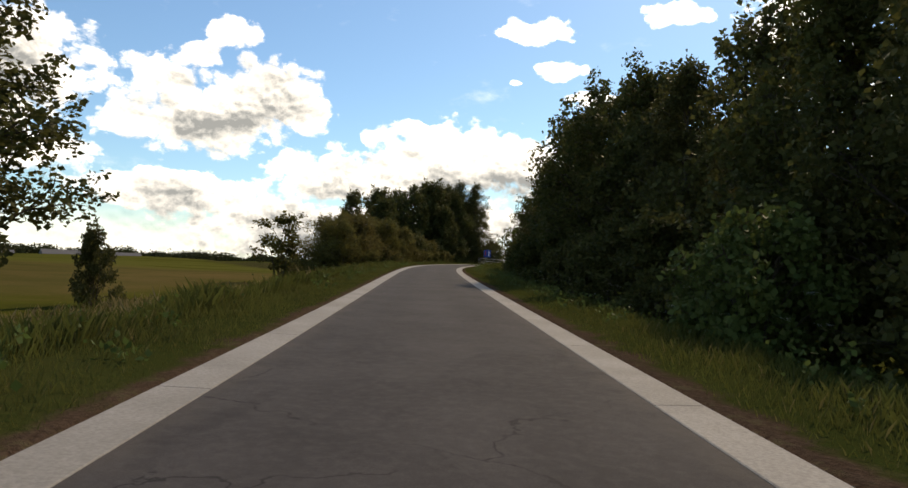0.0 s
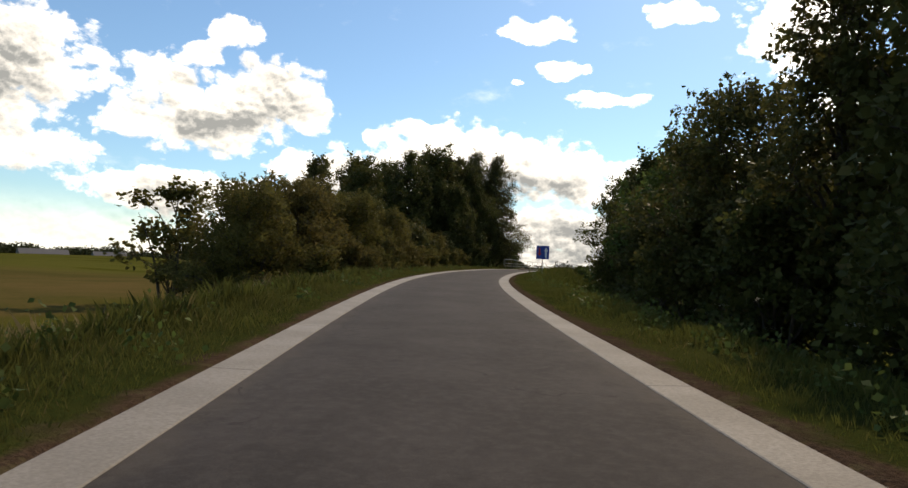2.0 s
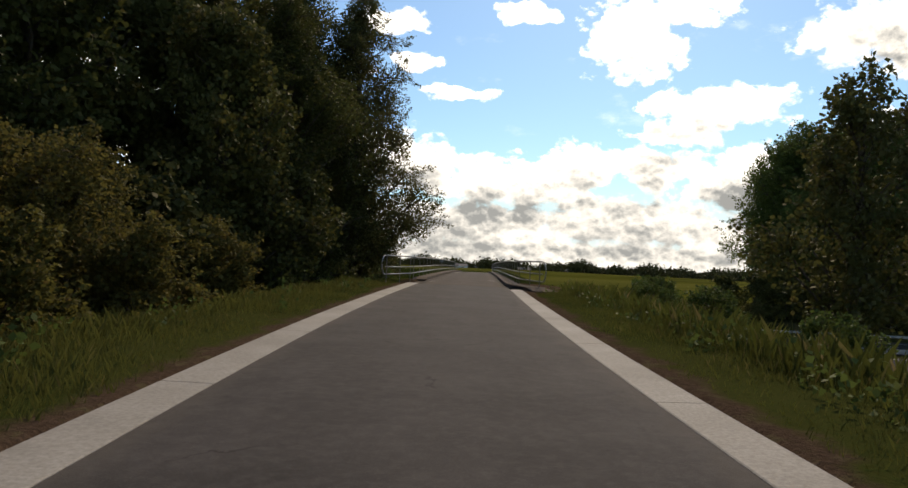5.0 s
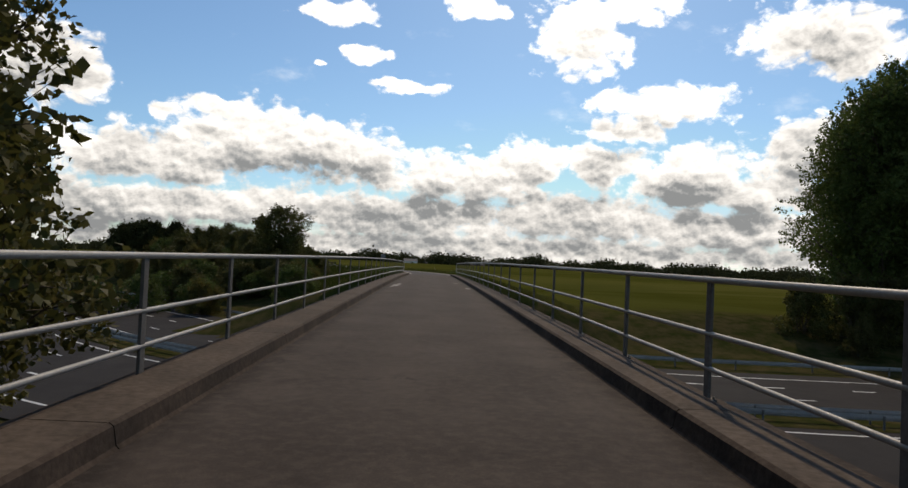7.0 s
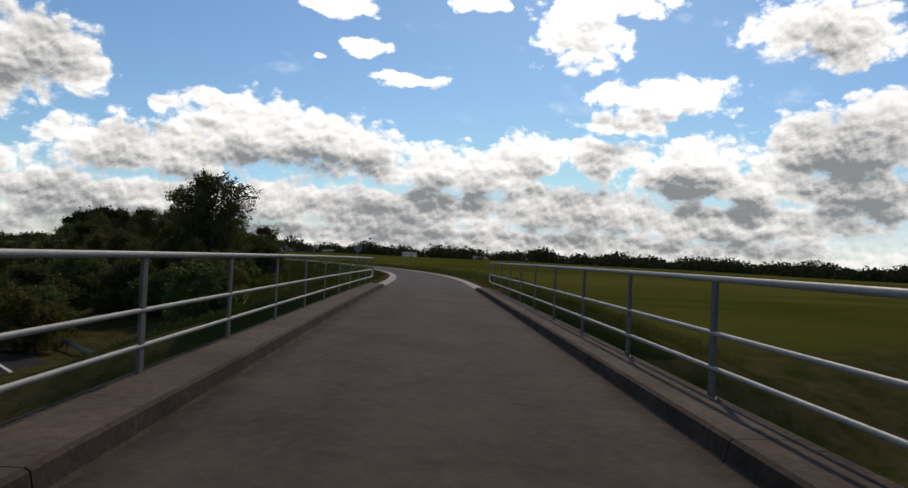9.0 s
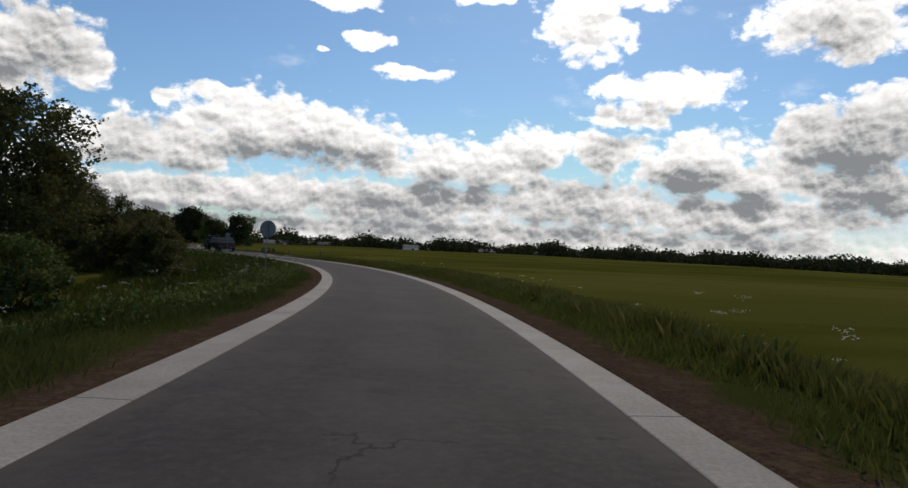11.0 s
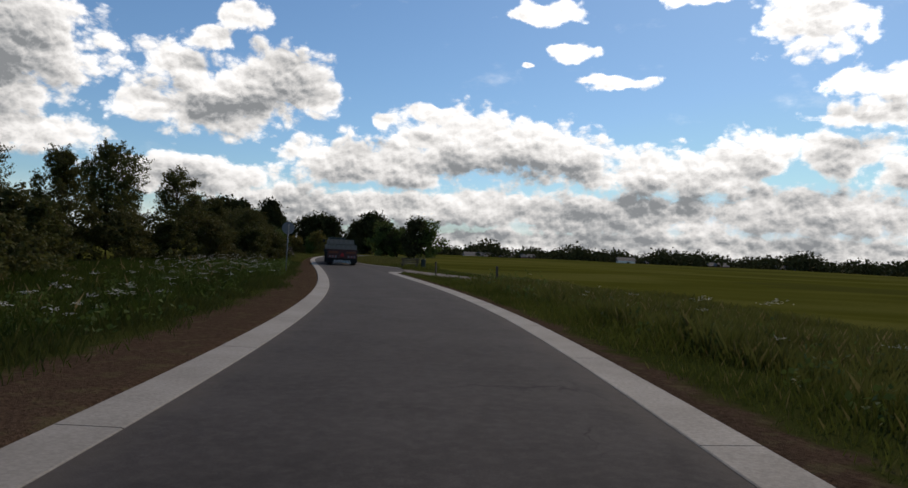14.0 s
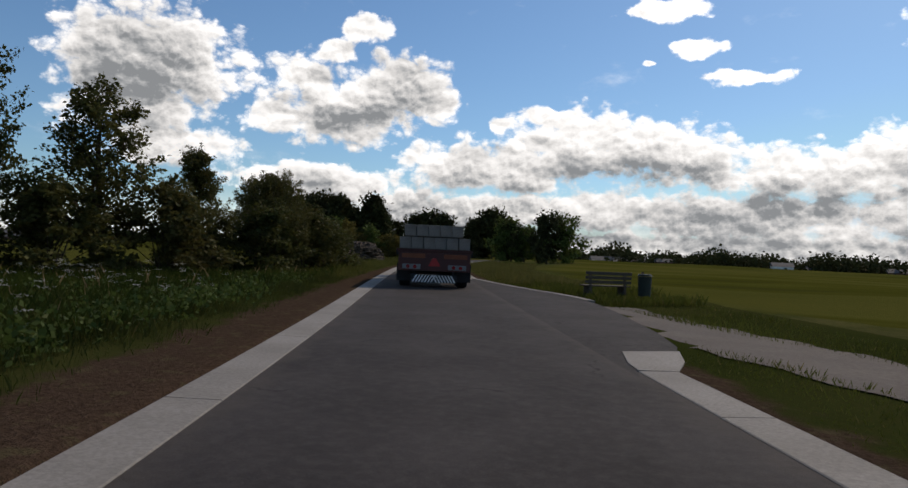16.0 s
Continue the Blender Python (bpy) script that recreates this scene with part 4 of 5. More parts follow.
HEIGHTS = {"leafy": 12, "oak": 10, "oak_b": 10, "poplar": 12, "poplar_b": 12, "green": 9, "thin": 9, "bush": 4, "bush_b": 4, "bush_green": 3, "sparse": 4,
           "hedge": 7, "tall": 24, "far_pale": 10, "far": 10, "far_b": 10, "far_green": 10}
TREE_RNG = random.Random(5)


def plant_at(kind, p, height, wide=1.0, label="", category="tree", group=""):
    k = height / HEIGHTS[kind]
    src = KINDS[kind]
    src.scale = (k * wide, k * wide, k)
    t = copy_thing(src, pose(p[0], p[1], p[2] - 0.05, TREE_RNG.uniform(-2, 2), TREE_RNG.uniform(-2, 2), TREE_RNG.uniform(0, 360)))
    return tagged(t, label, category, group)


def plant(kind, s, off, height, wide=1.0, label="", category="tree", group=""):
    return plant_at(kind, on_land(s, off), height, wide, label, category, group)


DARK = "tall dark green roadside tree with a dense leafy crown"
HEDGE = "dense olive green hawthorn bush beside the lane"
# wood to the right of the first stretch
for i, (s, o, h, k) in enumerate(((11, 10.2, 7.6, "oak"), (16, 9.8, 8.8, "oak_b"), (21.5, 10.5, 10.5, "thin"), (24, 12.5, 10.4, "poplar"), (27, 10.0, 10.0, "poplar"), (32, 10.6, 10.8, "oak_b"),
                                  (38, 10.4, 11.8, "oak"), (43, 10.2, 12, "poplar"), (46.5, 10.3, 11.2, "oak_b"), (50.5, 8.7, 9.2, "poplar"), (56, 8.9, 7.0, "oak"), (63, 9.8, 7, "green"),
                                  (69, 9, 6.6, "oak_b"), (32, 15, 9.5, "oak"), (42, 15, 11, "oak"), (20, 15, 7.5, "oak"))):
    plant(k, s, o, h + 1.0, 1.0, DARK, group="roadside wood")
for s, o, h in ((8, 7.2, 3.2), (14, 7.4, 3.6), (20, 7.0, 3.4), (26, 7.2, 3.6), (32, 7.0, 3.2), (38, 7.3, 3.5), (44, 7.0, 3.4), (50, 7.2, 3.5), (56, 7.4, 3.6), (62, 7.8, 3.8), (68, 7.8, 3.4)):
    plant("bush_b", s, o, h, 1.1, "dark leafy undergrowth bush at the edge of the wood", "bush", "undergrowth")
elder = plant("bush_green", 12.4, 6.0, 2.9, 0.95, "fresh green elder bush with flat white flower heads", "bush")
erng = np.random.default_rng(41)
ev = []
for i in range(46):
    a, k = erng.uniform(0, 6.28), erng.uniform(0.35, 1.0)
    c = np.array((math.cos(a) * 1.75 * math.sqrt(1.02 - k * k * 0.9), math.sin(a) * 1.75 * math.sqrt(1.02 - k * k * 0.9), 0.2 + 2.75 * k))
    q = c + erng.normal(size=(26, 3)) * np.array((0.055, 0.055, 0.012))
    r = erng.uniform(0.010, 0.020, (26, 1))
    for dx, dy in ((-1, 0), (0, -1), (1, 0), (0, 1)):
        ev.append(q + np.c_[dx * r, dy * r, 0 * r])
ev = np.stack([np.concatenate(ev[i::4]) for i in range(4)], 1).reshape(-1, 3)
np_part("flower_heads", ev, np.arange(len(ev)).reshape(-1, 4), FLOWER, elder, "flat white flower heads")
# the first stretch, left
plant("poplar", 27, -19, 17, 1.3, "tall poplar in the field edge beside the lane")
plant("bush_b", 38, -18.2, 4.2, 0.62, "small dark cone-shaped tree standing in the stubble field", "tree")
plant("sparse", 78, -20, 8.0, 1.25, "thin young tree with open twiggy crown", "tree")
for s, o, h, k in ((69, -10.5, 5.6, "hedge"), (72, -12.5, 6.8, "hedge"), (75, -10.0, 6.6, "hedge"), (78.5, -11.5, 7.0, "hedge"), (81, -9.2, 6.2, "hedge"), (85, -10.8, 6.4, "hedge"), (88, -8.6, 5.4, "hedge"),
                   (92, -9.6, 5.4, "hedge"), (95, -8.2, 4.6, "bush_b"), (98, -9.0, 4.8, "hedge"), (102, -8.4, 4.2, "hedge"), (106, -8.4, 4.0, "bush_b"), (110, -8.4, 4.0, "hedge"), (114, -8.4, 3.8, "bush_b")):
    plant(k, s, o, h + 0.4, 1.15, HEDGE, "bush", "hawthorn hedge")
for s, o, h in ((71, -7.6, 2.4), (75, -6.8, 2.6), (78, -6.5, 2.2), (81, -6.4, 2.6), (84, -6.3, 2.0), (87, -6.2, 2.4), (90, -6.0, 2.0), (93, -6.0, 2.2), (97, -5.9, 1.9), (101, -5.9, 2.0), (105, -6.0, 2.2)):
    plant("bush", s, o, h, 1.15, "low bramble bush in front of the hedge", "bush", "bramble bushes")
for s, o, h, k in ((97, -14, 9.5, "oak_b"), (104, -13, 10.5, "poplar"), (110, -12, 12, "poplar_b"), (116, -11, 13, "poplar"), (120, -14, 13, "poplar_b"), (113, -17, 13, "poplar"),
                   (106, -18, 12, "oak_b"), (98, -19, 11, "poplar"), (116.5, -7.6, 11, "leafy"), (123.0, -5.9, 12.5, "leafy"), (120.5, -8.4, 13.5, "leafy"), (124.5, -10.0, 14.0, "leafy"), (124, -11, 14, "poplar"), (111, -8.0, 8, "oak_b"), (128.5, -8.9, 13.0, "poplar"), (133.5, -9.4, 14.0, "poplar"), (131, -13.0, 14.5, "oak_b"), (139, -12.0, 15.0, "poplar"), (126.0, -12.5, 14.0, "oak_b"), (107, -12.5, 12.5, "poplar"), (113.5, -12, 13.5, "oak_b")):
    plant(k, s, o, h + 2.3, 1.15 if k == "leafy" else 1.0, DARK, group="trees at the bridge head")
# right, beyond the sign
for s, o, h, k in ((83, 12, 9, "green"), (89, 10.5, 8.6, "oak"), (94, 11.5, 8.0, "green"), (79, 13, 8, "green"), (114, 14.5, 11, "thin")):
    plant(k, s, o, h + 0.8, 1.0, DARK, group="roadside wood")
for s, o, h in ((84, 8.8, 2.6), (91, 8.6, 2.4), (78, 9.4, 2.6), (100, 6.8, 1.3), (105, 6.4, 1.4), (109, 6.0, 1.2), (112, 6.8, 1.6), (116, 7.6, 1.8)):
    plant("bush_green", s, o, h, 1.1, "fresh green shrub at the foot of the trees", "bush", "undergrowth")
# beside the motorway
P = "very tall dense poplar beside the motorway"
for s, o, h, k in ((195, 45, 20, "green"), (189, 49, 24, "tall"), (200, 50, 24, "tall"), (186, 55, 25, "green"), (193, 44, 23, "tall"), (197, 49, 26, "tall"), (191, 53, 26, "tall"), (190, 60, 26, "tall"), (186, 66, 26, "tall"), (186, 74, 25, "tall"), (181, 80, 25, "tall"), (180, 88, 25, "tall"), (176, 94, 24, "tall")):
    plant(k, s, o + 3.2, h * 1.07, 1.05 if k == "tall" else 0.8, P, group="motorway poplars")
for s, o, h in ((188, 36, 5), (186, 40, 6), (186, 44, 6), (185, 48, 7), (184, 52, 7), (183, 57, 7), (182, 62, 7), (180, 68, 7), (179, 75, 7), (182, 38, 3.2)):
    plant("bush_b", s, o, h, 1.0, "dark bush at the foot of the poplars", "bush", "motorway bushes")
brg = random.Random(14)
for k in range(46):
    u, o = 6 + (k // 2) * 5.0 + brg.uniform(-1.5, 1.5), (28.5 if k % 2 else 35.0) + brg.uniform(-2, 2)
    mx, my, ma = motorway_line(u)
    x, y = mx + o * math.sin(ma), my + o * math.cos(ma)
    if ground_z([x], [y])[2][0] < 15:
        continue
    plant_at(("bush_b", "bush_b", "bush_green", "bush_b", "bush")[k % 5], (x, y, land(x, y)), brg.uniform(3.2, 5.4), 1.15, "dark rounded bush on the motorway bank", "bush", "motorway bushes")
plant_at("oak", (-45.4, 229.5, land(-45.4, 229.5)), 10.8, 1.2, "broad dark solitary tree beyond the motorway")
for s, o, h in ((205, -26, 4), (206, -33, 4.5), (209, -40, 4), (213, -47, 5), (216, -55, 4.5), (222, -63, 5), (212, -28, 4), (219, -31, 5), (224, -34, 4.5), (228, -20, 4.5), (221, -22, 3.5), (236, -32, 5)):
    plant(("bush_b", "bush", "bush_green")[int(s) % 3], s, o, h, 1.2, "rounded bush on the motorway bank", "bush", "motorway bushes")
# left of the last stretch
END = tuple(lane(282.0))[:2]
R = "dark leafy tree in a row beside the field ditch"


def off_end(az, dist):
    x, y = END[0] + math.sin(radians(az)) * dist, END[1] + math.cos(radians(az)) * dist
    return (x, y, land(x, y))


for x, y, h, k, wide in ((-73, 263, 6.5, "oak", 1.0), (-71.5, 270, 7.4, "oak_b", 1.0), (-70.5, 277, 8.2, "oak", 0.9), (-70, 284, 8.0, "oak_b", 1.0), (-71, 290, 9.4, "oak", 0.85), (-68.4, 295.3, 8.0, "thin", 1.3),
                         (-67.5, 300, 5.8, "oak_b", 1.0), (-66.5, 304.5, 5.2, "oak", 1.0), (-70, 309, 5.4, "oak_b", 1.1), (-77, 317, 5.8, "oak", 1.0), (-83, 324, 6.0, "oak_b", 1.0), (-98, 338, 9.0, "thin", 1.0),
                         (-53, 249, 9.3, "oak_b", 1.05), (-57, 254, 7.0, "oak", 1.0), (-61, 258, 6.0, "oak_b", 1.1)):
    plant_at(k, (x, y, land(x, y)), h, wide, R, "tree", "row of field trees")
for x, y, h in ((-66, 266, 3.2), (-67, 273, 3.4), (-67, 280, 3.6), (-66.5, 287, 3.8), (-66.5, 292, 3.4), (-66, 297, 3.8), (-65, 302, 3.2), (-66, 307, 3.4), (-69, 312, 3.2), (-74, 320, 3.4), (-79, 327, 3.2)):
    plant_at("bush_b", (x, y, land(x, y)), h, 1.35, "dark bush below the row of trees", "bush", "field bushes")
for s, o, h in ((246, -13, 3.4), (250, -12.5, 3.2), (254, -13.5, 4.0), (258, -13, 3.6), (262, -13.5, 4.2), (266, -14, 4.0), (270, -14, 3.4), (275, -14.5, 3.4), (280, -15, 3.2), (252, -17, 4.4), (260, -18, 4.6)):
    plant("bush_b", s, o, h, 1.2, "dark bush below the row of trees", "bush", "field bushes")


def spread_far(label, group, kinds, places, category="tree"):
    for i, (x, y, h) in enumerate(places):
        plant_at(kinds[i % len(kinds)], (x, y, land(x, y)), h, 1.0, label, category, group)


frng = random.Random(9)


def row(az, dist, length, slant, n, h, jitter=4.0, origin=(0.0, 0.0)):
    """Places in a row, seen in a direction az (right of +y) from an origin."""
    a = radians(az)
    cx, cy = origin[0] + math.sin(a) * dist, origin[1] + math.cos(a) * dist
    b = radians(az + 90 + slant)
    return [(cx + math.sin(b) * length * (i / (n - 1) - 0.5) + frng.uniform(-jitter, jitter), cy + math.cos(b) * length * (i / (n - 1) - 0.5) + frng.uniform(-jitter, jitter),
             h * frng.uniform(0.75, 1.2)) for i in range(n)]


spread_far("dense dark trees round a far farmyard", "farmyard trees", ("far", "far_b"), row(-35.8, 168, 24, 0, 13, 12.5, 3, END) + row(-26.5, 175, 40, 0, 17, 11.0, 3, END))
spread_far("green trees along the far end of the lane", "far lane trees", ("far_green", "far"), row(-18.9, 130, 11, 10, 5, 8, 1.5, END))
spread_far("pale green pollard willow in a row", "pollard willows", ("far_pale", "far_green", "far_pale"), row(-33.6, 96, 19, 0, 12, 4.2, 0.6, END))
spread_far("dark trees beyond the field", "far field trees", ("far_b", "far"), row(-5.5, 480, 40, 0, 8, 8, 6, END))
for src in list(KINDS.values()):
    for o in (*src.children_recursive, src):
        bpy.data.objects.remove(o)

# the wooded skyline, too far to tell its trees apart
wrng = np.random.default_rng(3)
wv = []
for az0, az1, d, h, dens in ((-95, 70, 1000, 20, 0.8), (-60, 60, 850, 9, 0.6), (-14, 75, 640, 20, 4.5), (-75, -14, 720, 18, 3.5), (-10, 60, 1700, 26, 0.5), (70, 265, 1100, 16, 0.3)):
    n = int(abs(az1 - az0) * dens * 6)
    a = np.radians(wrng.uniform(az0, az1, n))
    dd = d * wrng.uniform(0.92, 1.08, n)
    hh = h * wrng.uniform(0.65, 1.05, n) * (0.88 + 0.22 * np.sin(a * 37.0) * np.sin(a * 91.0))
    for x, y, hgt in zip(np.sin(a) * dd, 120 + np.cos(a) * dd, hh):
        m = 110
        c = wrng.normal(size=(m, 3))
        c /= np.linalg.norm(c, axis=1)[:, None]
        wv.append(np.array((x, y, FIELD - 7.5 + hgt * 0.45)) + c * np.array((hgt * 0.5, hgt * 0.5, hgt * 0.55)) * wrng.uniform(0.35, 1.0, (m, 1)))
v, f = leaves(wrng, np.concatenate(wv), 2.1)
tagged(np_part("far_woods", v, f, LEAF_FAR_BACKLIT), "dark line of far woods along the horizon", "woods", kind="stuff")


# ---------------------------------------------------------------- grass


def blades(rng, s0, s1, o0, o1, count, height, power=1.0):
    """Bent grass blades between two offsets from the lane."""
    s = rng.uniform(s0, s1, count)
    o = o0 + (o1 - o0) * rng.random(count) ** power
    x, y, h = (np.interp(s, S, v) for v in (LX, LY, HD))
    px, py = x + o * np.cos(h), y + o * np.sin(h)
    z, _, dist, _ = ground_z(px, py)
    patch = 0.5 + 0.5 * np.sin(px * 0.9 + 1.3 * np.sin(py * 0.5)) * np.sin(py * 1.1 + px * 0.3)
    soil = np.where(o < 0, np.interp(s, *zip(*SOIL_LEFT)), np.interp(s, *zip(*SOIL_RIGHT)))
    clear = (s > 289) & (s < 319) & (o > 0) & (o < np.interp(s, *zip(*MOUTH)) + 0.3)
    clear |= nearest(px, py, TRACK_XY[:, 0], TRACK_XY[:, 1])[1] < 0.9
    keep = (dist > 2.45 + soil * (0.6 + 0.8 * rng.random(count)) * (1.25 - 0.5 * patch)) & ~clear & (patch + rng.random(count) > 0.45)
    px, py, z, dist, patch = px[keep], py[keep], z[keep], dist[keep], patch[keep]
    n = len(px)
    ht = height * rng.uniform(0.35, 1.2, n) * (0.35 + 0.65 * np.clip((dist - 2.6) / 2.0, 0, 1)) * (0.6 + 0.6 * patch) * np.where((s[keep] > 278) & (s[keep] < 300) & (o[keep] > 0), 0.45, 1.0)
    a = rng.uniform(0, 2 * np.pi, n)
    lean = rng.uniform(0.1, 0.55, n) * ht
    w = 0.0014 + 0.0024 * rng.random(n) + 0.0016 * (np.abs(o[keep]) > 7)
    base = np.c_[px, py, z - 0.02]
    side = np.c_[-np.sin(a), np.cos(a), np.zeros(n)] * w[:, None]
    mid = base + np.c_[np.cos(a) * lean * 0.35, np.sin(a) * lean * 0.35, ht * 0.6]
    tip = base + np.c_[np.cos(a) * lean, np.sin(a) * lean, ht]
    return np.stack([base - side, base + side, mid + side * 0.8, tip], 1).reshape(-1, 3), np.arange(4 * n).reshape(-1, 4)


grng = np.random.default_rng(8)
for s0, s1, o0, o1, count, height, power, mat, label in (
        (0, 118, -2.4, -7, 190000, 0.30, 1.2, GRASS, "short uneven green roadside grass"), (0, 118, 2.4, 7.5, 180000, 0.28, 1.2, GRASS, "short uneven green roadside grass"),
        (187, 310, -2.4, -7, 180000, 0.30, 1.2, GRASS_DARK, "short uneven green roadside grass"), (187, 310, 2.4, 7.5, 190000, 0.36, 1.2, GRASS, "short uneven green roadside grass"),
        (310, 380, -2.6, -10, 25000, 0.45, 1.2, GRASS, "uneven green roadside grass"), (310, 380, 2.6, 10, 25000, 0.45, 1.2, GRASS, "uneven green roadside grass"),
        (0, 70, -4.2, -16, 110000, 0.5, 1.2, GRASS, "tall rough green grass below the bank"), (0, 80, -5.5, -16, 16000, 0.7, 1.0, GRASS_DRY, "tall dry seeding grass stalks"),
        (190, 285, 4.2, 15, 150000, 0.5, 1.2, GRASS, "tall rough green grass beside the field"), (196, 288, 5.0, 13, 10000, 0.46, 1.0, GRASS_DRY, "tall dry seeding grass stalks"),
        (190, 320, -4.5, -16, 120000, 0.42, 1.2, GRASS_DARK, "dark green grass on the bank"), (190, 320, -6, -15, 900, 0.6, 1.0, GRASS_DRY, "tall dry seeding grass stalks"),
        (62, 118, 4.0, 16, 40000, 0.6, 1.2, GRASS, "tall rough green grass on the bank"), (96, 120, 4.5, 10, 1200, 0.55, 1.0, GRASS_DRY, "tall dry seeding grass stalks")):
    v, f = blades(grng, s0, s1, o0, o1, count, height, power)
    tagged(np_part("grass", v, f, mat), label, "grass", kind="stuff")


# ---------------------------------------------------------------- more materials
BLUE = material("blue_sign_face", plain((0.012, 0.055, 0.30), 0.12), 0.45)
WHITE = material("white_sign_paint", plain((0.72, 0.72, 0.70), 0.08), 0.5)
RED = material("red_reflector", plain((0.42, 0.014, 0.018), 0.15), 0.35)
ORANGE = material("orange_reflector", plain((0.20, 0.048, 0.012), 0.2), 0.4)
BACK = material("grey_sign_back", plain((0.20, 0.205, 0.21), 0.15), 0.55, 0.3)
TRAILER_RED = material("trailer_red_paint", mottled((0.085, 0.016, 0.013), (0.060, 0.014, 0.012), 2.0, 22.0, 0.15, 0.003, (0.050, 0.028, 0.022)), 0.55)
STEEL_DARK = material("dark_steel", plain((0.035, 0.035, 0.037), 0.3), 0.6, 0.3)
RUBBER = material("tyre_rubber", plain((0.018, 0.018, 0.018), 0.3), 0.85)
BLOCK = material("block_concrete", mottled((0.25, 0.222, 0.185), (0.165, 0.146, 0.122), 2.5, 24.0, 0.45, 0.010, (0.12, 0.105, 0.088)), 0.9)
TRACTOR = material("tractor_paint", plain((0.03, 0.045, 0.035), 0.25), 0.4)
GLASS = material("cab_glass", plain((0.02, 0.025, 0.028), 0.1), 0.08, specular=0.8)
LAMP_RED = material("red_lamp_lens", plain((0.30, 0.012, 0.012), 0.1), 0.25)
WOOD = material("weathered_wood", mottled((0.11, 0.082, 0.058), (0.07, 0.055, 0.042), 2.0, 25.0, 0.5, 0.006), 0.85)
BIN_GREEN = material("bin_green", plain((0.02, 0.03, 0.022), 0.25), 0.6)
SOIL = material("heap_soil", mottled((0.078, 0.044, 0.030), (0.050, 0.034, 0.022), 1.2, 7.0, 1.0, 0.12, (0.040, 0.042, 0.016)), 0.95)
TRACK = material("pale_gravel", mottled((0.115, 0.092, 0.073), (0.085, 0.067, 0.053), 0.6, 14.0, 0.6, 0.01, (0.07, 0.055, 0.042)), 0.95)
ROOF = material("barn_roof", plain((0.13, 0.12, 0.115), 0.2), 0.8)
BRICK_FAR = material("barn_wall", plain((0.16, 0.085, 0.06), 0.2), 0.85)


def disc(bm, r, depth, at, axis="Y", sides=28):
    turn = {"Y": (90, 0, 0), "X": (0, 90, 0), "Z": (0, 0, 0)}[axis]
    bmesh.ops.create_cone(bm, cap_ends=True, segments=sides, radius1=r, radius2=r, depth=depth, matrix=pose(*at, *turn))
    return bm


def flat_shape(points, depth, m):
    """A thin plate of a drawn outline (x, z), standing upright."""
    bm = bmesh.new()
    f = bm.faces.new([bm.verts.new((x, 0, z)) for x, z in points])
    r = bmesh.ops.extrude_face_region(bm, geom=[f])
    bmesh.ops.translate(bm, vec=(0, -depth, 0), verts=[v for v in r["geom"] if isinstance(v, bmesh.types.BMVert)])
    bmesh.ops.transform(bm, matrix=m, verts=bm.verts)
    return bm


def wheel(name, r, w, at, parent, lugs=0):
    """A tyre lying on the x axis with its rim and hub as sub-parts."""
    bm = bmesh.new()
    ring = [(-w / 2, r * 0.62), (-w / 2, r * 0.9), (-w * 0.38, r), (w * 0.38, r), (w / 2, r * 0.9), (w / 2, r * 0.62)]
    n = 36
    rows = [[bm.verts.new((at[0] + x, at[1] + rr * math.cos(a), at[2] + rr * math.sin(a))) for x, rr in ring] for a in (2 * math.pi * i / n for i in range(n))]
    for a, b in zip(rows, rows[1:] + rows[:1]):
        for i in range(len(ring)):
            bm.faces.new((a[i], a[(i + 1) % len(ring)], b[(i + 1) % len(ring)], b[i]))
    for i in range(lugs):
        a = 2 * math.pi * i / lugs
        for sgn in (-1, 1):
            box(bm, (w * 0.5, 0.07, 0.07), (at[0] + sgn * w * 0.24, at[1] + r * math.cos(a + sgn * 0.05), at[2] + r * math.sin(a + sgn * 0.05)), 0, (math.degrees(a), 0, sgn * 30))
    tyre = part(name, bm, RUBBER, parent)
    bm = bmesh.new()
    disc(bm, r * 0.63, w * 0.7, at, "X")
    disc(bm, r * 0.22, w * 0.95, at, "X", 16)
    part("rim", bm, TRAILER_RED, tyre)
    return tyre


# ---------------------------------------------------------------- tractor and trailer
REAR = 282.0 + 23.0


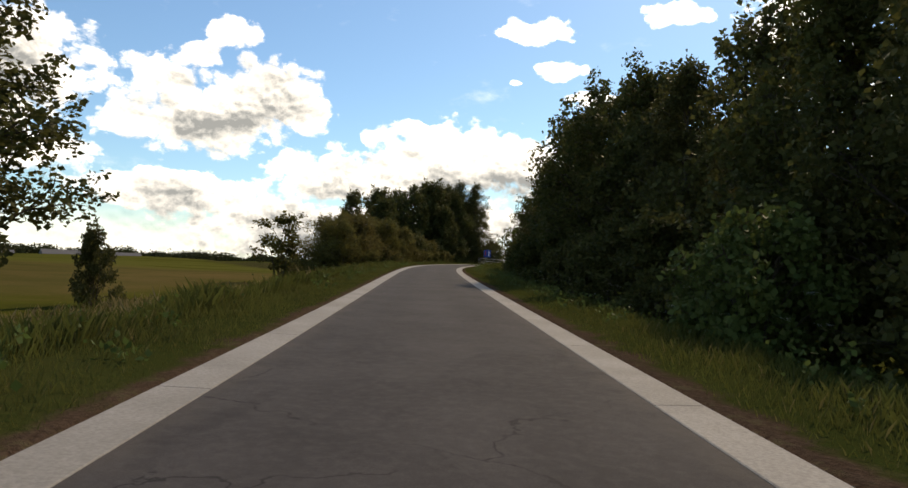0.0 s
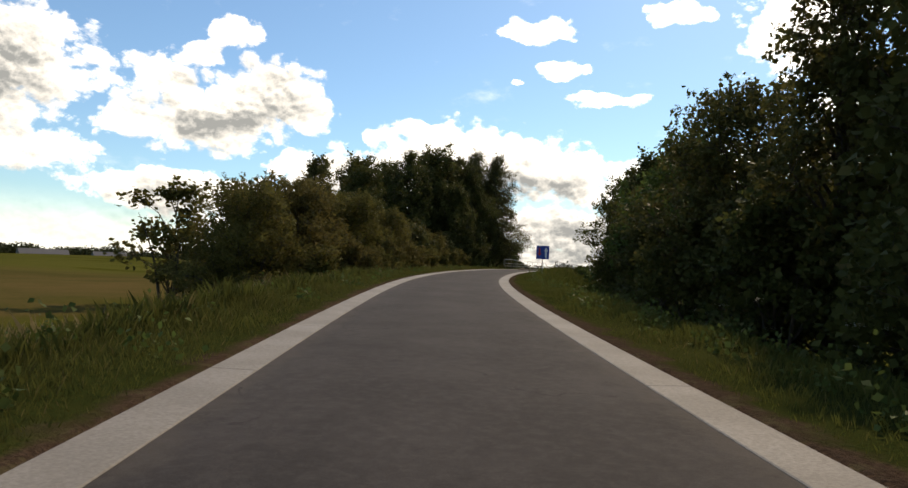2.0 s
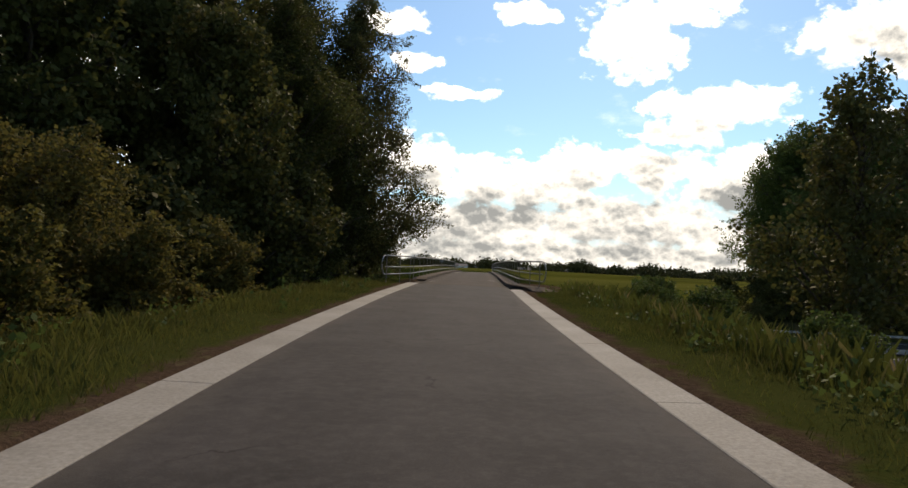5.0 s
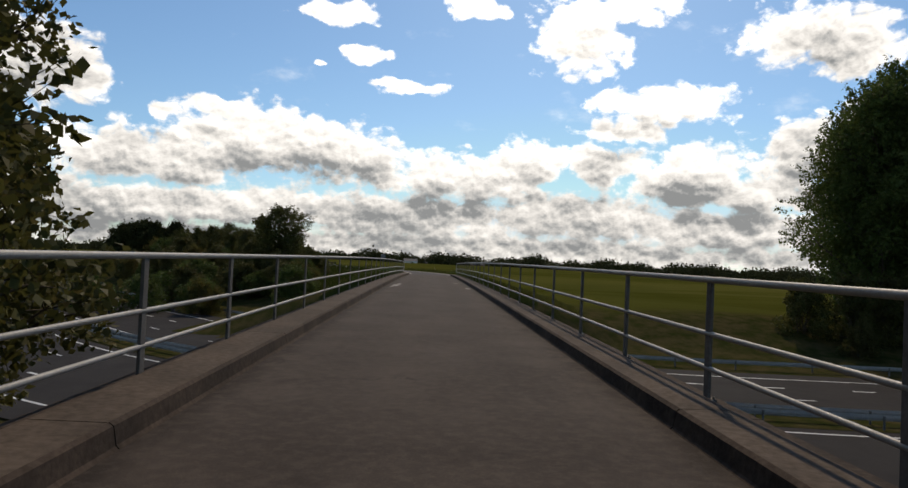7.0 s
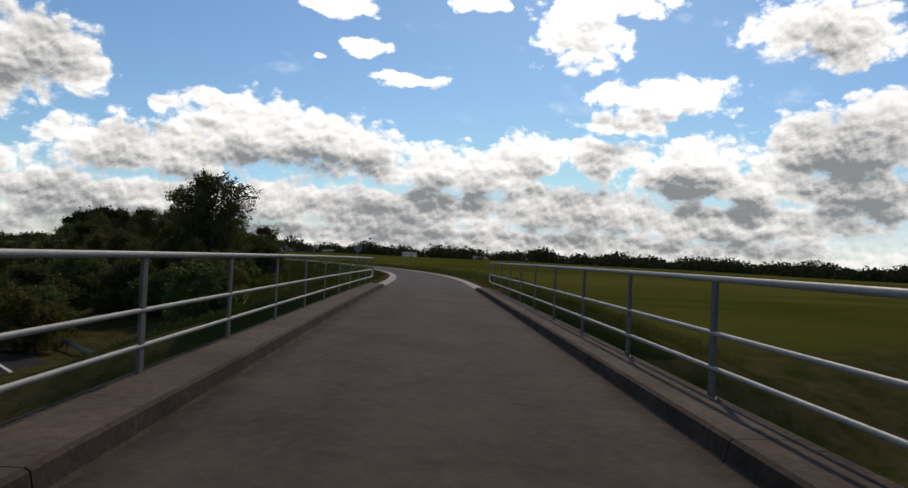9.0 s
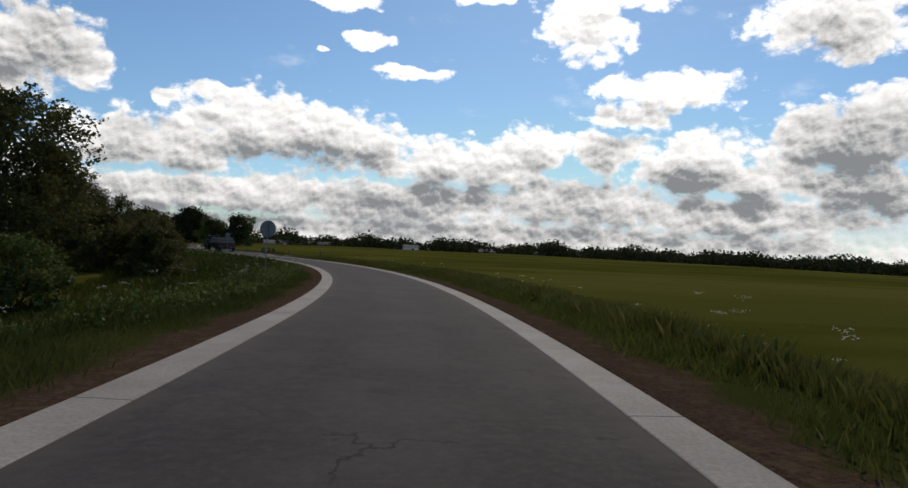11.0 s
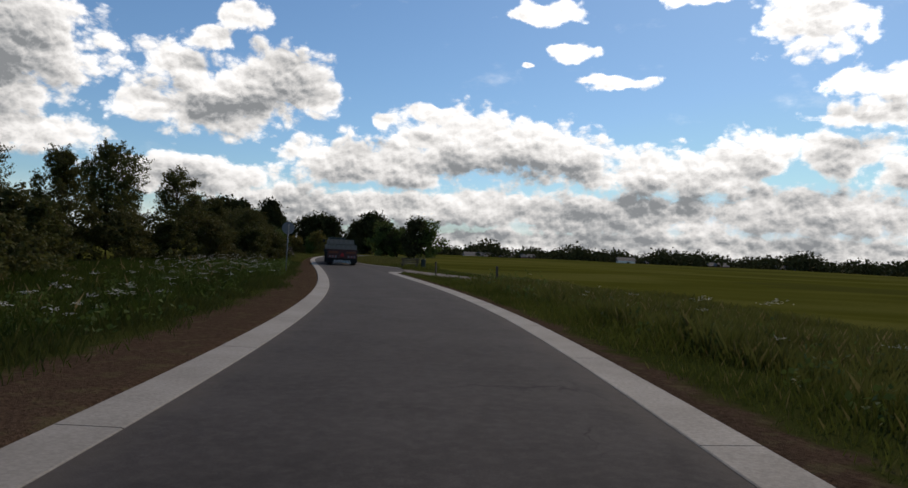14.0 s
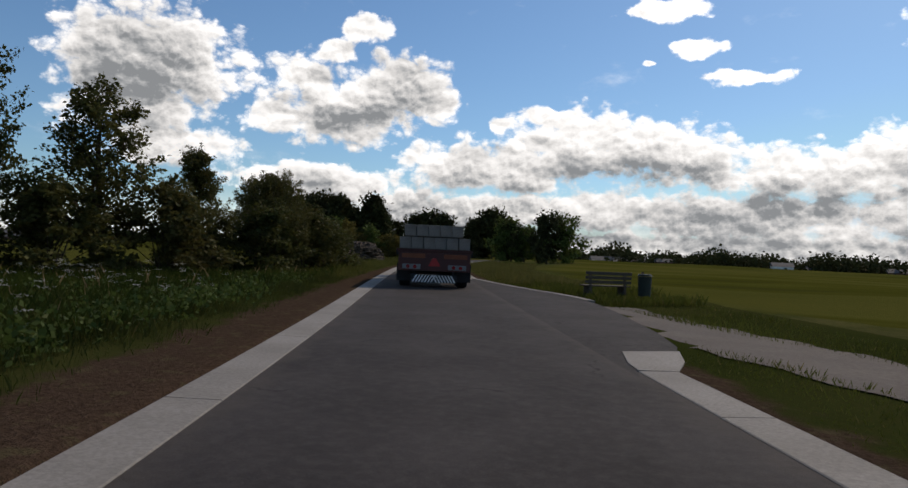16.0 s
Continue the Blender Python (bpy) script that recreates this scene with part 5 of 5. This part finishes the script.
def trailer_at(s):
    """A flatbed trailer; its rear is at y = 0, it points along +y."""
    p = lane(s, 0.05)
    t = thing("flatbed_trailer", pose(p.x, p.y, p.z, 0, 0, heading(s + 4)), "dark red flatbed farm trailer with striped rear board", "trailer")
    part("platform", boxes(((2.55, 7.6, 0.10), (0, 3.8, 1.36), 0.015), ((2.62, 0.10, 0.06), (0, 0.0, 1.40), 0.01)), TRAILER_RED, t)
    part("chassis", boxes(((0.12, 7.3, 0.26), (-0.45, 3.75, 1.17), 0.01), ((0.12, 7.3, 0.26), (0.45, 3.75, 1.17), 0.01), ((2.2, 0.12, 0.16), (0, 0.5, 1.2), 0.01),
                          ((2.2, 0.12, 0.16), (0, 3.6, 1.2), 0.01), ((2.2, 0.12, 0.16), (0, 6.8, 1.2), 0.01)), STEEL_DARK, t)
    board = part("rear_board", boxes(((2.46, 0.05, 0.62), (0, 0.02, 1.00), 0.01)), TRAILER_RED, t)
    for x in (-0.72, 0.72):
        part("reflector_band", boxes(((0.80, 0.012, 0.15), (x, -0.011, 1.20), 0.003)), ORANGE, board, "orange reflector band")
    part("triangle", flat_shape(((-0.2, 0.86), (0.2, 0.86), (0.06, 1.13), (-0.06, 1.13)), 0.012, pose(0, -0.006, 0)), RED, board, "red slow-vehicle triangle")
    for x in (-0.78, 0.78):
        lamp = part("lamp_board", boxes(((0.62, 0.03, 0.17), (x, -0.012, 0.83), 0.01)), BACK, board, "pale grey lamp board")
        for dx in (-0.12, 0.12):
            part("rear_lamp", disc(bmesh.new(), 0.062, 0.05, (x + dx, -0.03, 0.83)), LAMP_RED, lamp, "round red rear lamp")
    for x in (-0.95, 0.95):
        part("bumper_arm", boxes(((0.06, 0.06, 0.55), (x * 0.7, 0.12, 0.56), 0.006)), STEEL_DARK, t)
    bar = part("bumper_board", boxes(((1.58, 0.04, 0.26), (0, 0.06, 0.43), 0.006)), STEEL_DARK, t)
    for i in range(-7, 8):
        if i:
            sgn = 1 if i > 0 else -1
            x = i * 0.105 - sgn * 0.05
            part("stripe", flat_shape(((x - 0.023 - sgn * 0.10, 0.55), (x + 0.023 - sgn * 0.10, 0.55), (x + 0.023 + sgn * 0.04, 0.31), (x - 0.023 + sgn * 0.04, 0.31)), 0.006, pose(0, 0.038, 0)), WHITE, bar, "white slanted stripe")
    for y in (1.0, 2.35):
        part("axle", rod(bmesh.new(), (-1.0, y, 0.48), (1.0, y, 0.48), 0.06), STEEL_DARK, t)
        for x in (-1.0, 1.0):
            wheel("tyre", 0.48, 0.40, (x, y, 0.48), t)
    for x in (-1.02, 1.02):
        part("mud_flap", boxes(((0.52, 0.02, 0.62), (x, 0.30, 0.52), 0.004)), RUBBER, t)
    for y in (0.25, 2.0, 3.8, 5.5, 7.3):
        for x in (-1.29, 1.29):
            part("side_bracket", boxes(((0.06, 0.10, 0.20), (x, y, 1.30), 0.006)), STEEL_DARK, t)
    part("drawbar", boxes(((0.12, 2.2, 0.14), (0, 8.5, 0.85), 0.01)), STEEL_DARK, t)
    return t


trailer = trailer_at(REAR)
for o in trailer.children:
    if not o.name.startswith(("tyre", "axle", "mud_flap")):
        o.location.z = -0.12
tm = trailer.matrix_world.copy()
brng = random.Random(4)
# the load: two courses of square concrete blocks on battens
block_mesh = None
for up, n, size, shift in ((1.29, 6, 0.395, 0.0), (1.722, 5, 0.40, -0.04)):
    for y in (0.35, 1.45, 2.55, 3.65, 4.75, 5.85):
        for i in range(n):
            x = (i - (n - 1) / 2) * (size + 0.012) + shift + brng.uniform(-0.006, 0.006)
            m = tm @ pose(x, y + 0.5 + brng.uniform(-0.03, 0.03), up + size / 2 + 0.035, 0, 0, brng.uniform(-0.8, 0.8))
            if block_mesh is None:
                b = part("concrete_block", boxes(((size, 1.02, size), (0, 0, 0), 0.018)), BLOCK)
                block_mesh = b.data
            else:
                b = new("concrete_block", block_mesh)
            b.matrix_world = m
            tagged(b, "square grey concrete block stacked on the trailer", "block", "load of concrete blocks")
        for k in (0.2, 0.8):
            b = part("timber_batten", boxes(((n * 0.40, 0.07, 0.034), (0, 0, 0), 0.004)), WOOD)
            b.matrix_world = tm @ pose(shift, y + k, up + 0.017)
            tagged(b, "thin wooden batten under the blocks", "batten", "battens under the load")


def tractor_at(s):
    p = lane(s, 0.05)
    t = thing("tractor", pose(p.x, p.y, p.z, 0, 0, heading(s)), "dark green farm tractor with a glazed cab", "tractor")
    for x in (-0.85, 0.85):
        wheel("rear_wheel", 0.90, 0.56, (x, 1.0, 0.90), t, 22)
        wheel("front_wheel", 0.62, 0.42, (x, 3.6, 0.62), t, 18)
        part("mudguard", boxes(((0.58, 1.5, 0.06), (x, 1.0, 1.86), 0.03), ((0.58, 0.06, 0.45), (x, 0.2, 1.66), 0.02)), TRACTOR, t)
    part("body", boxes(((0.8, 3.6, 0.7), (0, 2.3, 1.0), 0.08)), STEEL_DARK, t)
    part("bonnet", boxes(((0.85, 1.9, 0.75), (0, 3.35, 1.60), 0.14)), TRACTOR, t)
    cab = part("cab", boxes(((1.56, 0.08, 0.08), (0, 0.35, 1.75), 0.01), ((1.56, 0.08, 0.08), (0, 2.05, 1.75), 0.01),
                            *(((0.09, 0.09, 0.85), (x, y, 2.13), 0.015) for x in (-0.74, 0.74) for y in (0.35, 1.2, 2.05))), STEEL_DARK, t)
    part("cab_roof", boxes(((1.6, 1.9, 0.18), (0, 1.2, 2.62), 0.08)), TRACTOR, t)
    for at, size in (((0, 0.35, 2.15), (1.36, 0.012, 0.76)), ((0, 2.05, 2.15), (1.36, 0.012, 0.76)), ((-0.74, 1.2, 2.15), (0.012, 1.5, 0.76)), ((0.74, 1.2, 2.15), (0.012, 1.5, 0.76))):
        part("window", boxes((size, at)), GLASS, cab)
    part("exhaust", rod(bmesh.new(), (0.62, 2.5, 1.5), (0.62, 2.5, 2.65), 0.06, sides=14), STEEL_DARK, t)
    for x in (-1, 1):
        arm = part("mirror_arm", rod(bmesh.new(), (x * 0.74, 2.05, 2.4), (x * 1.2, 2.15, 2.45), 0.015), STEEL_DARK, t)
        part("mirror", boxes(((0.2, 0.05, 0.32), (x * 1.22, 2.15, 2.32), 0.03)), STEEL_DARK, arm)
    return t


tractor_at(REAR + 9.3).scale = (1.0, 1.0, 0.9)

# ---------------------------------------------------------------- signs


def sign_post(bm, h, r=0.03):
    return rod(bm, (0, 0, -0.3), (0, 0, h), r, sides=14)


def blue_sign(s, off):
    p = on_land(s, off)
    t = thing("traffic_sign", pose(p.x, p.y, p.z, 0, 0, heading(s) + 2), "square blue traffic sign with a red and a white arrow", "traffic sign")
    part("pole", sign_post(bmesh.new(), 2.0), STEEL, t, smooth_shade=True)
    panel = part("panel", boxes(((0.76, 0.02, 0.80), (0, -0.045, 1.58), 0.008)), BLUE, t)
    part("back_rail", boxes(((0.6, 0.03, 0.04), (0, -0.02, 1.8), 0.004), ((0.6, 0.03, 0.04), (0, -0.02, 1.36), 0.004)), STEEL, t)
    up = ((-0.045, -0.30), (0.045, -0.30), (0.045, 0.08), (0.12, 0.08), (0.0, 0.30), (-0.12, 0.08), (-0.045, 0.08))
    part("white_arrow", flat_shape(up, 0.006, pose(0.19, -0.056, 1.58)), WHITE, panel, "white arrow pointing up")
    part("red_arrow", flat_shape([(x * 1.05, -z * 0.82) for x, z in up][::-1], 0.006, pose(-0.19, -0.056, 1.60)), RED, panel, "red arrow pointing down")
    return t


def round_sign(s, off, turn, high, r):
    p = on_land(s, off)
    t = thing("traffic_sign", pose(p.x, p.y, p.z, 0, 1.0, heading(s) + turn), "round traffic sign seen from its plain grey back", "traffic sign", "round signs")
    base = lane(s, 0).z - p.z
    part("pole", sign_post(bmesh.new(), high + base + r * 0.7, 0.028), BACK, t, smooth_shade=True)
    bm = disc(bmesh.new(), r, 0.018, (0, 0.045, high + base), sides=40)
    disc(bm, r * 1.02, 0.006, (0, 0.05, high + base), sides=40)
    part("panel", bm, BACK, t)
    part("clamp", boxes(((0.10, 0.05, 0.04), (0, 0.02, high + base + r * 0.5), 0.004), ((0.10, 0.05, 0.04), (0, 0.02, high + base - r * 0.5), 0.004)), STEEL, t)
    return t


blue_sign(76.5, 4.2)
round_sign(224.0, -4.9, -20, 2.05, 0.36)
round_sign(284.0, -4.05, 10, 2.35, 0.32)

# ---------------------------------------------------------------- bench, bin, side track, posts
p = on_land(303.7, 5.6)
bench = thing("bench", pose(p.x, p.y, p.z, 0, 0, heading(303) + 10), "weathered dark wooden roadside bench with a backrest", "bench")
for z in (0.0, 0.14, 0.28):
    part("back_slat", boxes(((1.6, 0.035, 0.10), (0, -0.28 - z * 0.12, 0.58 + z), 0.008)), WOOD, bench)
for y in (-0.18, -0.03, 0.12):
    part("seat_slat", boxes(((1.6, 0.12, 0.04), (0, y, 0.45), 0.008)), WOOD, bench)
for x in (-0.6, 0.6):
    part("leg", boxes(((0.10, 0.42, 0.45), (x, -0.03, 0.2), 0.01)), WOOD, bench)
    part("back_post", boxes(((0.09, 0.05, 0.92), (x, -0.24, 0.45), 0.008, (-5, 0, 0))), WOOD, bench)
p = on_land(302.7, 6.6)
litter = thing("litter_bin", pose(p.x, p.y, p.z, 0, 0, heading(303)), "dark green litter bin on a post beside the bench", "litter bin")
part("body", rod(bmesh.new(), (0, 0, 0.18), (0, 0, 0.78), 0.19, 0.21, 20), BIN_GREEN, litter)
part("lid", rod(bmesh.new(), (0, 0, 0.80), (0, 0, 0.86), 0.23, 0.19, 20), BIN_GREEN, litter)
part("post", boxes(((0.07, 0.07, 0.95), (0, 0.24, 0.45), 0.008)), WOOD, litter)


def strip_mesh(name, pts, width, lift, mat, label, category):
    """A flat track through places (s, off), draped on the land."""
    v, f = [], []
    path = [Vector(lane(s, o)) for s, o in pts]
    fine = []
    for a, b in zip(path, path[1:]):
        fine += [a.lerp(b, k / 6) for k in range(6)]
    fine.append(path[-1])
    for i, q in enumerate(fine):
        d = (fine[min(i + 1, len(fine) - 1)] - fine[max(i - 1, 0)])
        n = Vector((-d.y, d.x, 0)).normalized()
        for k in (-0.5, -0.25, 0, 0.25, 0.5):
            w = q + n * width * (1 - 0.55 * i / len(fine)) * k * (1 + 0.08 * math.sin(i * 1.7 + k))
            n0 = int(((LX - w.x) ** 2 + (LY - w.y) ** 2).argmin())
            off = (w.x - LX[n0]) * math.cos(HD[n0]) + (w.y - LY[n0]) * math.sin(HD[n0])
            covered = 288.8 < S[n0] < 314.4 and off < mouth(S[n0]) + 0.05      # runs in below the asphalt
            v.append((w.x, w.y, LZ[n0] - 0.06 if covered else land(w.x, w.y) + lift))
    for i in range(len(fine) - 1):
        for k in range(4):
            j = i * 5 + k
            f.append((j, j + 1, j + 6, j + 5))
    ob = np_part(name, v, np.array(f)[:, ::-1], mat, smooth_shade=True)
    return tagged(ob, label, category, kind="structure")


strip_mesh("side_track", TRACK_LINE, 3.2, 0.05, TRACK, "pale gravel side track joining the lane", "track")
for i, (s, o) in enumerate(((288.5, 4.9), (279, 6.2))):
    p = on_land(s, o)
    st = part("marker_post", boxes(((0.09, 0.09, 1.1), (0, 0, 0.35), 0.012)), WOOD)
    st.matrix_world = pose(p.x, p.y, p.z, 1.5, -2, 30 * i)
    tagged(st, "short weathered wooden marker post in the grass", "post", "marker posts")

# a heap of reddish earth beside the lane
p = Vector(off_end(-33.4, 78))
hm = bmesh.new()
bmesh.ops.create_icosphere(hm, subdivisions=5, radius=1.0)
for w in hm.verts:
    k = 1 + 0.20 * noise.noise(w.co * 1.7) + 0.16 * noise.noise(w.co * 4.5) + 0.12 * noise.noise(w.co * 10) + 0.08 * noise.noise(w.co * 22)
    w.co = Vector((w.co.x * 3.2 * k, w.co.y * 5.0 * k, max(w.co.z, -0.1) * 2.1 * k))
heap = part("mound", hm, SOIL)
heap.matrix_world = pose(p.x, p.y, p.z, 0, 0, 40)
tagged(heap, "mound of loose reddish brown earth beside the lane", "mound")

# ---------------------------------------------------------------- far farms


def barn(az, dist, w, d, h, origin, wall, label):
    a = radians(az)
    x, y = origin[0] + math.sin(a) * dist, origin[1] + math.cos(a) * dist
    t = thing("barn", pose(x, y, land(x, y), 0, 0, -az + 12), label, "barn", "far farm buildings")
    part("wall", boxes(((w, d, h), (0, 0, h / 2 - 0.2))), wall, t)
    bm = bmesh.new()
    e, r = 0.4, h + d * 0.28
    vs = [bm.verts.new(q) for q in ((-w / 2 - e, -d / 2 - e, h - 0.3), (w / 2 + e, -d / 2 - e, h - 0.3), (w / 2 + e, d / 2 + e, h - 0.3), (-w / 2 - e, d / 2 + e, h - 0.3), (-w / 2 - e, 0, r), (w / 2 + e, 0, r))]
    for q in ((0, 1, 5, 4), (2, 3, 4, 5), (1, 2, 5), (3, 0, 4), (0, 3, 2, 1)):
        bm.faces.new([vs[i] for i in q])
    part("roof", bm, ROOF, t)
    part("door", boxes(((w * 0.16, 0.1, h * 0.75), (w * 0.1, -d / 2 - 0.05, h * 0.36))), STEEL_DARK, t)


for az, dist, w, d, h, wall in ((0.5, 430, 11, 7, 3.4, WHITE), (2.6, 440, 9, 6, 2.6, BRICK_FAR), (-8.1, 430, 9, 6, 2.8, BRICK_FAR), (-10.3, 440, 14, 8, 2.4, BRICK_FAR), (-11.6, 445, 12, 7, 3.0, BRICK_FAR), (-12.8, 440, 16, 8, 2.2, WHITE),
                                (8.0, 440, 12, 7, 3.0, BRICK_FAR), (13.0, 450, 14, 8, 3.4, BRICK_FAR)):
    barn(az, dist, w, d, h, END, wall, "low far farm building with a pale roof")
for az, dist, w, d, h, wall in ((-44, 660, 34, 14, 3, WHITE), (-40, 700, 26, 12, 3.5, BRICK_FAR), (-48, 660, 20, 10, 3.5, BRICK_FAR)):
    barn(az, dist, w, d, h, (0.0, 0.0), wall, "low far farm building with a pale roof")

# ---------------------------------------------------------------- weeds with white flowers and broad leaves
urng = np.random.default_rng(21)


def weeds(s0, s1, o0, o1, count, high):
    """Broad-leaved weeds: bunches of leaves on short stalks."""
    s, o = urng.uniform(s0, s1, count), urng.uniform(min(o0, o1), max(o0, o1), count)
    x, y, h = (np.interp(s, S, q) for q in (LX, LY, HD))
    px, py = x + o * np.cos(h), y + o * np.sin(h)
    z = ground_z(px, py)[0]
    m = 26
    ctr = np.repeat(np.c_[px, py, z], m, 0)
    size = np.repeat(urng.uniform(0.5, 1.2, count), m)[:, None]
    spots = ctr + urng.normal(size=(count * m, 3)) * np.array((0.13, 0.13, 0.0)) * size + np.c_[np.zeros(count * m), np.zeros(count * m), np.abs(urng.normal(0.4, 0.3, count * m)) * high] * size
    return leaves(urng, spots, 0.085, 0.1)


for s0, s1, o0, o1, count in ((4, 116, -3.0, -9, 420), (4, 116, 3.4, 7.0, 420), (190, 300, -4.0, -9.0, 620), (282, 306, -4.2, -6.2, 260), (205, 235, -3.6, -6.0, 200), (190, 285, 3.8, 9.0, 560)):
    v, f = weeds(s0, s1, o0, o1, count, 0.5)
    tagged(np_part("weeds", v, f, LEAF_BRIGHT), "broad-leaved green weeds among the roadside grass", "weeds", kind="stuff")


def umbels(s0, s1, o0, o1, count):
    v, f, k = [], [], 0
    for i in range(count):
        s, o = urng.uniform(s0, s1), urng.uniform(o0, o1)
        q = on_land(s, o)
        top = Vector((q.x + urng.uniform(-0.1, 0.1), q.y + urng.uniform(-0.1, 0.1), q.z + urng.uniform(0.45, 0.95)))
        for j in range(20):
            c = top + Vector((urng.normal() * 0.06, urng.normal() * 0.06, urng.normal() * 0.015))
            r = urng.uniform(0.010, 0.019)
            v += [(c.x - r, c.y, c.z), (c.x, c.y - r, c.z + 0.004), (c.x + r, c.y, c.z), (c.x, c.y + r, c.z + 0.004)]
            f.append((k, k + 1, k + 2, k + 3))
            k += 4
    return v, f


for a in ((6, 60, 4.5, 7.5, 60), (200, 285, -7, -4, 80), (200, 270, 4, 7.5, 60), (276, 300, -10, -5.0, 190), (225, 270, -8, -3.8, 70)):
    v, f = umbels(*a)
    tagged(np_part("umbels", v, f, FLOWER), "small white umbel flowers among the grass", "flowers", kind="stuff")
